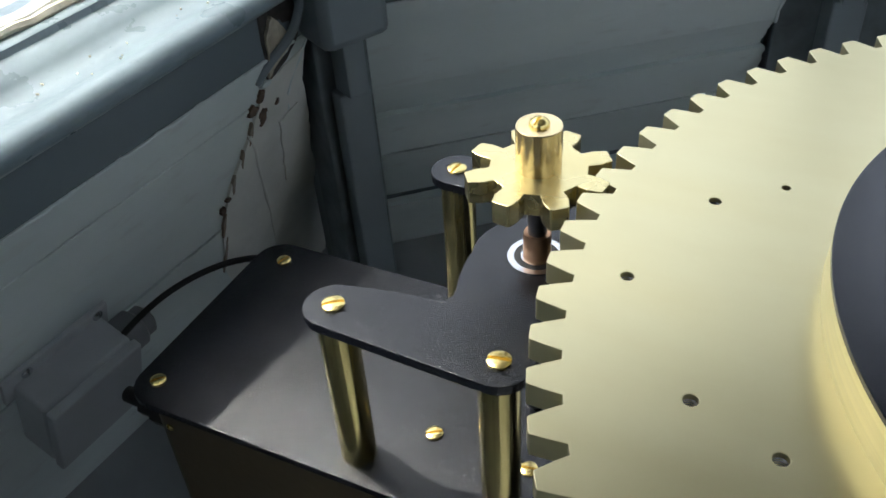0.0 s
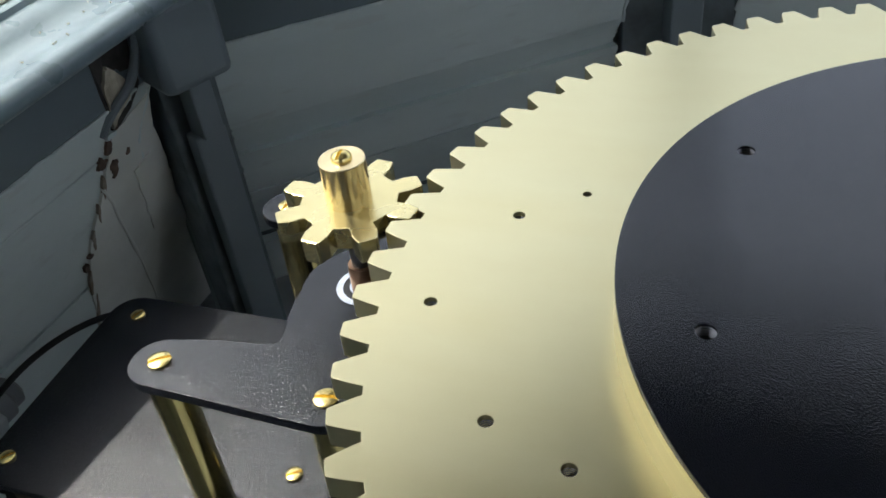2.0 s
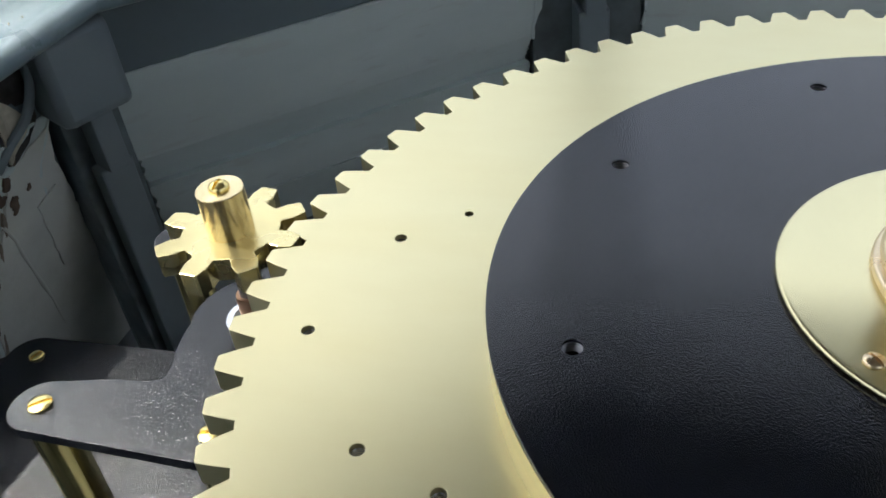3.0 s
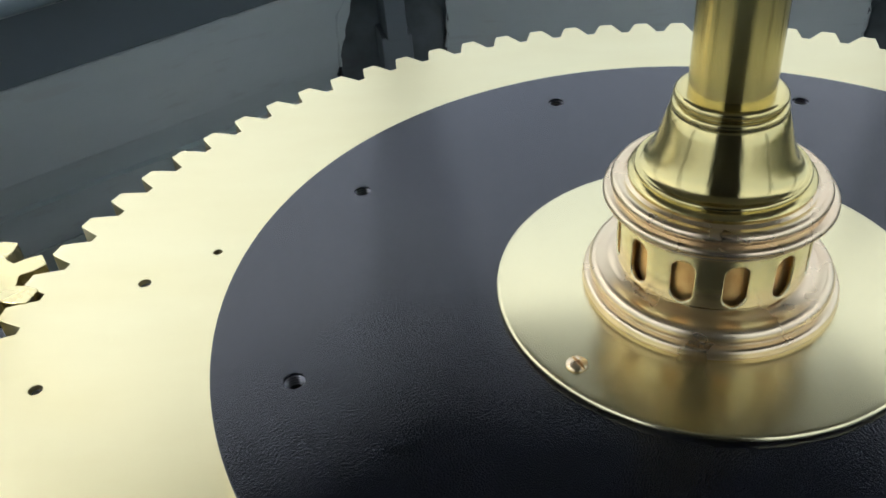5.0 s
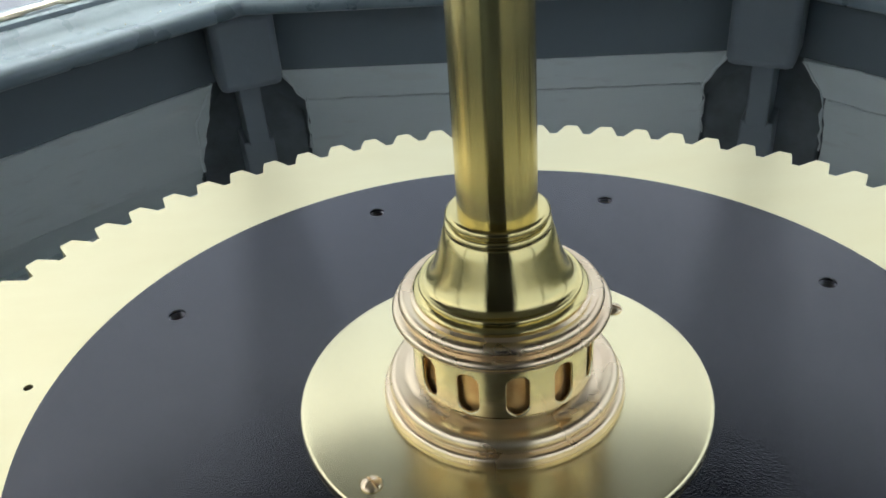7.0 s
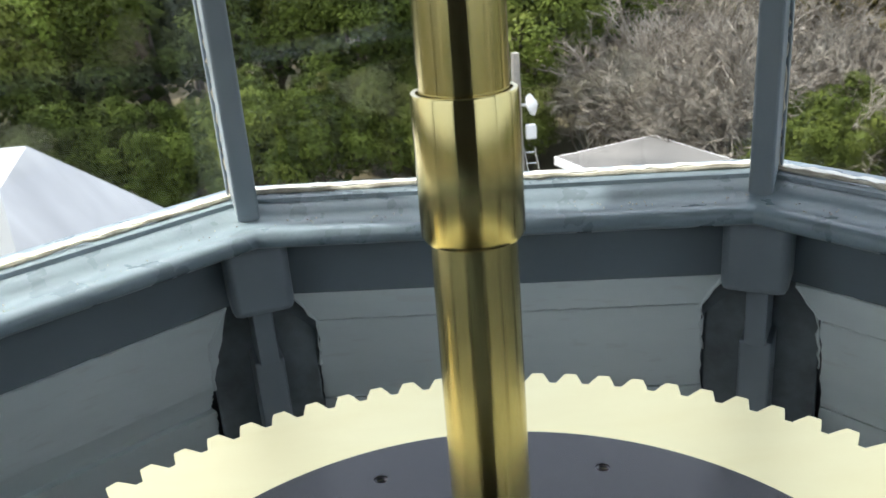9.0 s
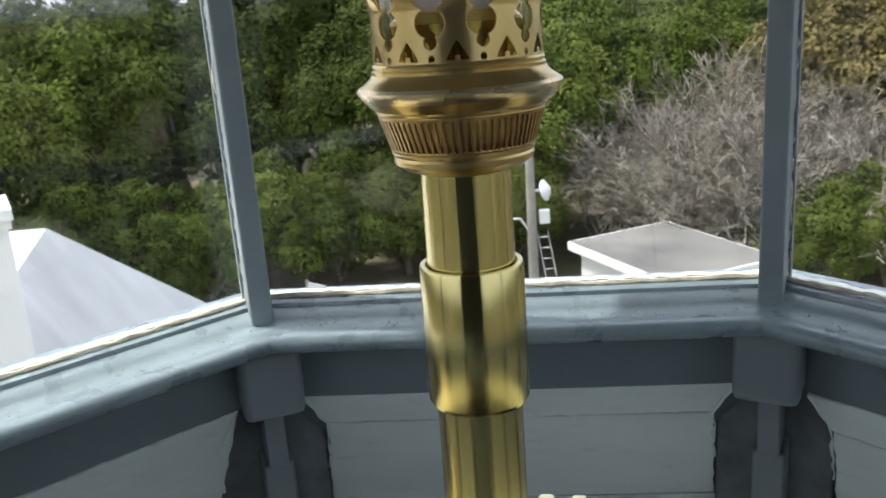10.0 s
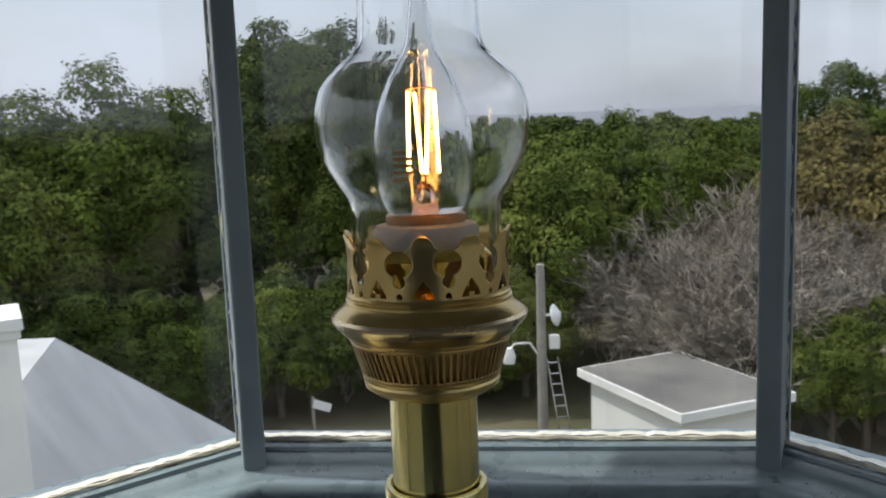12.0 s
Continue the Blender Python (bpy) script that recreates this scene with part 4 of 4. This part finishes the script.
part("sheath", tube(eased([(-0.690, 0.345, 0.004), (-0.700, 0.335, -0.020), (-0.707, 0.325, -0.055), (-0.711, 0.316, -0.085), (-0.718, 0.303, -0.110), (-0.731, 0.281, -0.130), (-0.744, 0.268, -0.150)]), 0.0048, 10), POST_PAINT, conduit)
cable = thing("power_cable", None, "thin black power cable to the junction box", "cable")
part("sheath", tube(eased([(-0.800, 0.030, -0.330), (-0.788, 0.062, -0.312), (-0.770, 0.095, -0.296), (-0.745, 0.125, -0.284), (-0.715, 0.148, -0.276), (-0.680, 0.160, -0.272), (-0.645, 0.158, -0.275), (-0.615, 0.142, -0.285), (-0.600, 0.115, -0.300), (-0.598, 0.100, -0.320)]), 0.0033, 10), RUBBER, cable)

# ---------------------------------------------------------------- outside
GZ = -9.0
ground = part("ground", lathe([(0, GZ - 0.5), (4600, GZ - 0.5), (4600, GZ), (600, GZ), (120, GZ), (40, GZ), (0, GZ)], 64), GROUND, None, smooth=False)
tagged(ground, "sandy scrub ground below the tower", "ground", kind="structure")
sea = bmesh.new()
box(-1500, 4300, 300, 4700, GZ - 0.4, GZ + 0.25, sea, pose(0, 0, 0, 0, 0, -8))
tagged(part("water", sea, WATER, None, smooth=False), "grey sea along the horizon", "sea", kind="structure")
tower = part("tower", lathe([(1.10, GZ), (1.10, FLOOR_Z - 0.06), (1.04, FLOOR_Z - 0.06), (1.04, GZ)], 8, closed=True), WHITE_WALL, None, smooth=False)
tagged(tower, "white tower below the lantern room", "tower", kind="structure")


def polar(az, dist, z=0.0):
    return Vector((dist * math.cos(radians(az)), dist * math.sin(radians(az)), z))


# house roof close by
house = thing("house", None, "white house with a pale grey hipped metal roof", "house")
peak, corner = Vector((-3.77, 8.3, -1.63)), Vector((-1.55, 9.9, -3.84))
near = Vector((-4.6, 3.4, -3.84))
far_l = Vector((-12.5, 9.0, -3.84))
ridge_l = Vector((-9.5, 7.4, -1.45))
roof = bmesh.new()
vs = [roof.verts.new(p) for p in (peak, corner, near, Vector((-12.0, 3.0, -3.84)), ridge_l, Vector((-9.8, 13.5, -3.84)))]
for f in ((0, 2, 1), (0, 4, 3, 2), (0, 1, 5, 4), (4, 5, 3)):
    roof.faces.new([vs[i] for i in f])
part("roof", roof, ROOF_METAL, house, "pale grey metal roof", smooth=False, solid=0.08)
hb = bmesh.new()
base = [Vector((p.x, p.y, 0)) for p in (corner, near, Vector((-12.0, 3.0, 0)), Vector((-9.8, 13.5, 0)))]
cen = sum(base, Vector()) / 4
lowv = [hb.verts.new((*(cen + (p - cen) * 0.93).xy, GZ)) for p in base]
upv = [hb.verts.new((*(cen + (p - cen) * 0.93).xy, -3.89)) for p in base]
for i in range(4):
    hb.faces.new((lowv[i], lowv[(i + 1) % 4], upv[(i + 1) % 4], upv[i]))
part("wall", hb, WHITE_WALL, house, "white boarded wall", smooth=False)
chimney = thing("house_chimney", None, "white painted chimney on the roof", "chimney")
cb = bmesh.new()
box(-0.30, 0.30, -0.30, 0.30, -2.9, -1.20, cb)
box(-0.33, 0.33, -0.33, 0.33, -1.20, -1.13, cb)
box(-0.35, 0.35, -0.35, 0.35, -1.13, -1.04, cb)
part("stack", cb, WHITE_WALL, chimney, smooth=False).matrix_local = pose(-3.70, 6.67, 0, 0, 0, 27)

# shed with a flat roof
shed = thing("shed", None, "small white shed with a flat grey roof", "shed")
NLc, Nc, Rc, Fc = Vector((3.75, 22.4, 0)), Vector((5.42, 18.5, 0)), Vector((8.5, 19.7, 0)), Vector((6.8, 23.7, 0))
sc = (NLc + Nc + Rc + Fc) / 4
rb = bmesh.new()
lo = [rb.verts.new((p.x, p.y, -6.62)) for p in (NLc, Nc, Rc, Fc)]
up = [rb.verts.new((p.x, p.y, -6.40)) for p in (NLc, Nc, Rc, Fc)]
rb.faces.new(lo)
for i in range(4):
    rb.faces.new((lo[i], lo[(i + 1) % 4], up[(i + 1) % 4], up[i]))
rb.faces.new(up)
part("fascia", rb, WHITE_WALL, shed, "white roof edge", smooth=False)
rb = bmesh.new()
rb.faces.new([rb.verts.new((*(sc + (p - sc) * 0.97).xy, -6.39)) for p in (NLc, Nc, Rc, Fc)])
part("roof", rb, SHED_ROOF, shed, "grey flat roof", smooth=False, solid=0.02)
rb = bmesh.new()
lo = [rb.verts.new((*(sc + (p - sc) * 0.86).xy, GZ)) for p in (NLc, Nc, Rc, Fc)]
up = [rb.verts.new((*(sc + (p - sc) * 0.86).xy, -6.6)) for p in (NLc, Nc, Rc, Fc)]
for i in range(4):
    rb.faces.new((lo[i], lo[(i + 1) % 4], up[(i + 1) % 4], up[i]))
part("wall", rb, WHITE_WALL, shed, "white wall", smooth=False)

# pole with dishes and a ladder
pole = thing("antenna_pole", Matrix.Translation(polar(82.85, 24.9, GZ)), "grey timber pole with white dishes and a lamp arm", "pole")
part("mast", lathe([(0, 0), (0.16, 0), (0.12, 5.05), (0, 5.05)], 16), POLE_WOOD, pole)
dish = lathe([(0.0, 0.16), (0.12, 0.13), (0.24, 0.05), (0.32, 0.0), (0.30, -0.06), (0, -0.06)], 24)
part("dish", dish, WHITE_PLASTIC, pole, "white round dish").matrix_local = pose(0.42, -0.05, 3.55, 0, 75, -25)
part("arm", tube([(0, 0, 3.55), (0.4, -0.05, 3.55)], 0.04), WHITE_PLASTIC, pole)
part("radio_box", box(0.22, 0.52, -0.12, 0.1, 2.55, 2.95), WHITE_PLASTIC, pole, bevel=0.02)
part("lamp_arm", tube([(0, 0, 2.2), (-0.35, -0.05, 2.75), (-0.8, -0.1, 2.75), (-0.95, -0.1, 2.6)], 0.03), WHITE_PLASTIC, pole)
part("lamp_head", lathe([(0, -0.2), (0.17, -0.2), (0.2, 0.0), (0.12, 0.25), (0, 0.27)], 16), WHITE_PLASTIC, pole).matrix_local = pose(-0.97, -0.1, 2.38)
ladder = thing("ladder", Matrix.Translation(polar(82.0, 24.8, GZ)), "grey metal ladder leaning on the pole", "ladder")
for x in (-0.16, 0.16):
    part("rail", tube([(x + 0.28, 0, 0), (x - 0.06, 0.1, 2.3)], 0.03, 6), STEEL, ladder)
for i in range(7):
    s = (i + 0.5) / 7
    part("rung", tube([(0.12 - 0.34 * s, 0.1 * s, 2.3 * s), (0.44 - 0.34 * s, 0.1 * s, 2.3 * s)], 0.02, 6), STEEL, ladder)
sign = thing("sign_post", Matrix.Translation(polar(98.45, 25.5, GZ)), "small white board on a thin grey post", "sign")
part("post", tube([(0, 0, 0), (0, 0, 1.2)], 0.05, 8), POLE_WOOD, sign)
part("board", box(-0.3, 0.25, -0.03, 0.03, 0.85, 1.1), WHITE_PLASTIC, sign, smooth=False).matrix_local = pose(0, -0.05, 0, 0, 18, 0)


# trees
def leafy_crown(rnd, rx, rz, lobes, per, leaf):
    """A crown of rounded boughs over an uneven shell, each one a bank of small bent leaves."""
    verts, faces = [], []
    for i in range(lobes):
        h = 1 - 1.5 * (i + 0.5) / lobes
        turn = i * 2.39996 + rnd.uniform(-0.5, 0.5)
        flat = math.sqrt(max(0.0, 1 - h * h))
        reach = rnd.uniform(0.50, 0.95)
        c = Vector((math.cos(turn) * flat * rx, math.sin(turn) * flat * rx, h * rz)) * reach
        grow = Vector((math.cos(turn) * flat, math.sin(turn) * flat, h + 0.7)).normalized()
        size = rnd.uniform(0.16, 0.36) * rx
        for _ in range(int(per * (1.5 if h > 0.55 else 0.95) * (size / (0.27 * rx)) ** 2)):
            d = (Vector((rnd.gauss(0, 1), rnd.gauss(0, 1), rnd.gauss(0, 1))).normalized() + grow * 0.85).normalized()
            bulge = rnd.uniform(0.72, 1.0) if rnd.random() < 0.94 else rnd.uniform(1.0, 1.10)
            o = c + d * size * bulge * (1 + 0.16 * math.sin(7 * d.x + i) * math.sin(6 * d.y + 2 * i) + 0.1 * math.sin(9 * d.z + i))
            n = (d + Vector((rnd.gauss(0, 0.30), rnd.gauss(0, 0.30), rnd.gauss(0.25, 0.30)))).normalized()
            q = n.to_track_quat("Z", "Y").to_matrix() @ Matrix.Rotation(rnd.uniform(0, 6.28), 3, "Z")
            l = leaf * rnd.uniform(0.6, 1.4)
            k = len(verts)
            for x, y, z in ((-0.5, 0, 0), (0, -0.30, 0.1), (0.5, 0, 0), (0, 0.30, 0.1)):
                verts.append(o + q @ Vector((x * l, y * l, z * l)))
            faces.append((k, k + 1, k + 2, k + 3))
    # large shaded leaves fill the middle of the crown
    for _ in range(lobes * 9):
        d = Vector((rnd.gauss(0, 1), rnd.gauss(0, 1), rnd.gauss(0.2, 1))).normalized() * rnd.uniform(0.35, 0.78)
        o = Vector((d.x * rx, d.y * rx, d.z * rz))
        q = Vector((rnd.gauss(0, 1), rnd.gauss(0, 1), rnd.gauss(0, 1))).normalized().to_track_quat("Z", "Y").to_matrix()
        l = rnd.uniform(0.5, 0.9) * rx * 0.22
        k = len(verts)
        for x, y, z in ((-0.5, 0, 0), (0, -0.35, 0.1), (0.5, 0, 0), (0, 0.35, 0.1)):
            verts.append(o + q @ Vector((x * l, y * l, z * l)))
        faces.append((k, k + 1, k + 2, k + 3))
    me = bpy.data.meshes.new("crown")
    me.from_pydata(verts, [], faces)
    return me


def limbs(rnd, height, rx, bm):
    tube([(0, 0, 0), (rnd.uniform(-0.2, 0.2), rnd.uniform(-0.2, 0.2), height * 0.3), (rnd.uniform(-0.4, 0.4), rnd.uniform(-0.4, 0.4), height * 0.62)], [0.26, 0.2, 0.1], 8, bm)
    for _ in range(6):
        a = rnd.uniform(0, 6.28)
        z = height * rnd.uniform(0.25, 0.5)
        tube([(0, 0, z), (rx * 0.3 * math.cos(a), rx * 0.3 * math.sin(a), z + height * 0.14), (rx * 0.6 * math.cos(a), rx * 0.6 * math.sin(a), z + height * 0.24)], [0.1, 0.07, 0.03], 6, bm)


def make_tree(seed, mat, rx, rz, height, label, lobes, per, leaf):
    rnd = random.Random(seed)
    t = thing("tree", Matrix.Translation((0, 0, GZ)), label, "tree", "trees round the tower")
    bm = bmesh.new()
    limbs(rnd, height, rx, bm)
    part("trunk", bm, BARK, t)
    me = leafy_crown(rnd, rx, rz, lobes, per, leaf)
    me.materials.append(mat)
    crown = new("crown", me)
    crown.parent = t
    crown.matrix_local = Matrix.Translation((0, 0, height - rz * 0.95))
    return t


def make_bare(seed, rx, height, label):
    """A leafless thicket: branching grey twigs."""
    rnd = random.Random(seed)
    t = thing("bare_tree", Matrix.Translation((0, 0, GZ)), label, "tree", "bare trees")
    verts, faces = [], []

    def twig(p, d, length, r, depth):
        q = p + d * length
        side = d.orthogonal().normalized()
        up = d.cross(side)
        i = len(verts)
        for c, w in ((p, r), (q, r * 0.6)):
            for k in range(3):
                a = 2.094 * k
                verts.append(c + side * (w * math.cos(a)) + up * (w * math.sin(a)))
        for k in range(3):
            faces.append((i + k, i + (k + 1) % 3, i + 3 + (k + 1) % 3, i + 3 + k))
        if depth:
            for _ in range(3):
                nd = (d + Vector((rnd.gauss(0, 0.55), rnd.gauss(0, 0.55), rnd.gauss(0.05, 0.4)))).normalized()
                twig(p + d * length * rnd.uniform(0.55, 1.0), nd, length * rnd.uniform(0.55, 0.8), max(r * 0.62, 0.013), depth - 1)
    for _ in range(15):
        a = rnd.uniform(0, 6.28)
        d = Vector((math.cos(a) * 0.55, math.sin(a) * 0.55, rnd.uniform(0.7, 1.1))).normalized()
        twig(Vector((rnd.gauss(0, rx * 0.25), rnd.gauss(0, rx * 0.25), 0)), d, height * 0.34, 0.075, 5)
    me = bpy.data.meshes.new("branches")
    me.from_pydata(verts, [], faces)
    me.materials.append(BARE_TWIG)
    ob = new("branches", me)
    ob.parent = t
    return t


EVERGREEN = "dense dark evergreen tree with a ragged leafy crown"
kinds = [make_tree(1, LEAF_DARK, 3.6, 3.4, 8.6, EVERGREEN, 56, 360, 0.165), make_tree(2, LEAF_DARK, 3.2, 3.6, 9.0, EVERGREEN, 56, 360, 0.165),
         make_tree(3, LEAF_LIGHT, 3.4, 3.2, 8.4, "light green tree with a ragged leafy crown", 56, 360, 0.165), make_tree(4, LEAF_GOLD, 3.0, 3.0, 8.2, "yellowing tree with a thin leafy crown", 60, 190, 0.16),
         make_tree(7, LEAF_DARK, 3.6, 3.4, 8.6, "distant dark evergreen tree", 56, 46, 0.50), make_tree(8, LEAF_LIGHT, 3.4, 3.4, 8.6, "distant light green tree", 56, 46, 0.50)]
spots = []
rnd = random.Random(9)
# bearing, distance, kind, scale
for az, dist, kind, s in ((121.5, 32, 0, 1.14), (116, 30.5, 2, 0.94), (110.5, 33, 0, 1.16), (105.5, 31, 1, 1.0), (101.5, 36, 2, 1.05), (98.4, 40, 1, 1.5), (95.6, 38, 0, 1.44), (92.5, 31, 0, 0.98), (87.5, 34, 2, 0.95), (82.5, 31.5, 2, 0.98), (77.2, 35, 0, 1.0), (72.5, 39, 2, 0.98), (68.5, 42, 1, 0.95), (64.3, 44, 1, 1.22), (64.0, 33, 3, 1.08), (58, 31, 3, 1.08), (54, 34, 3, 1.1)):
    spots.append((az, dist, kind, s * (1.03 if az > 104 else 0.96)))
for d0, n in ((44, 22), (58, 26), (78, 30), (110, 34), (170, 40)):
    for i in range(n):
        az = 52 + 76 * (i + rnd.uniform(0.2, 0.8)) / n
        spots.append((az, d0 * rnd.uniform(0.92, 1.1), rnd.choice((4, 4, 5)), rnd.uniform(0.78, 0.98) * (1.08 if az > 100 else 0.96)))
first = set()
for az, dist, kind, s in spots:
    m = Matrix.Translation(polar(az, dist, GZ)) @ Matrix.Rotation(rnd.uniform(0, 6.28), 4, "Z")
    t = kinds[kind]
    if kind not in first:
        first.add(kind)
        t.matrix_world = m
        t.scale = (s, s, s)
    else:
        copy_thing(t, m).scale = (s, s, s)
# woods on the other sides of the tower
for ring_d, n in ((36, 22), (52, 26)):
    for i in range(n):
        az = 130 + 280 * (i + rnd.uniform(0.2, 0.8)) / n
        if 130 < az < 410:
            copy_thing(kinds[rnd.choice((4, 4, 5))], Matrix.Translation(polar(az, ring_d * rnd.uniform(0.9, 1.1), GZ)) @ Matrix.Rotation(rnd.uniform(0, 6.28), 4, "Z")).scale = (1.15, 1.15, 1.0)
# lower growth in front of the trees
for az in range(84, 128, 4):
    s = rnd.uniform(0.5, 0.66)
    t = copy_thing(kinds[rnd.choice((0, 1, 2))], Matrix.Translation(polar(az + rnd.uniform(-1, 1), rnd.uniform(27.0, 29.5), GZ - 1.0)) @ Matrix.Rotation(rnd.uniform(0, 6.28), 4, "Z"))
    t.scale = (s, s, s)
for az, dist, s in ((64.6, 24.5, 0.44), (66.6, 25.5, 0.33), (62.6, 25, 0.5)):
    copy_thing(kinds[2], Matrix.Translation(polar(az, dist, GZ - 0.3)) @ Matrix.Rotation(az, 4, "Z")).scale = (s, s, s)
bare = make_bare(5, 3.4, 7.0, "leafless grey tangled tree beside the shed")
bare2 = make_bare(6, 3.4, 6.6, "leafless grey tangled tree beside the shed")
for i, (az, dist, s) in enumerate(((73.5, 29, 0.92), (69, 28, 1.08), (64.5, 27.5, 1.05), (60, 28, 0.95), (71, 32, 1.2), (77, 30, 0.68), (66.5, 31, 1.25), (62.5, 31, 1.0), (57, 28, 0.9))):
    src = (bare, bare2)[i % 2]
    m = Matrix.Translation(polar(az, dist, GZ)) @ Matrix.Rotation(i * 1.3, 4, "Z")
    if i < 2:
        src.matrix_world = m
        src.scale = (s, s, s)
    else:
        copy_thing(src, m).scale = (s, s, s)
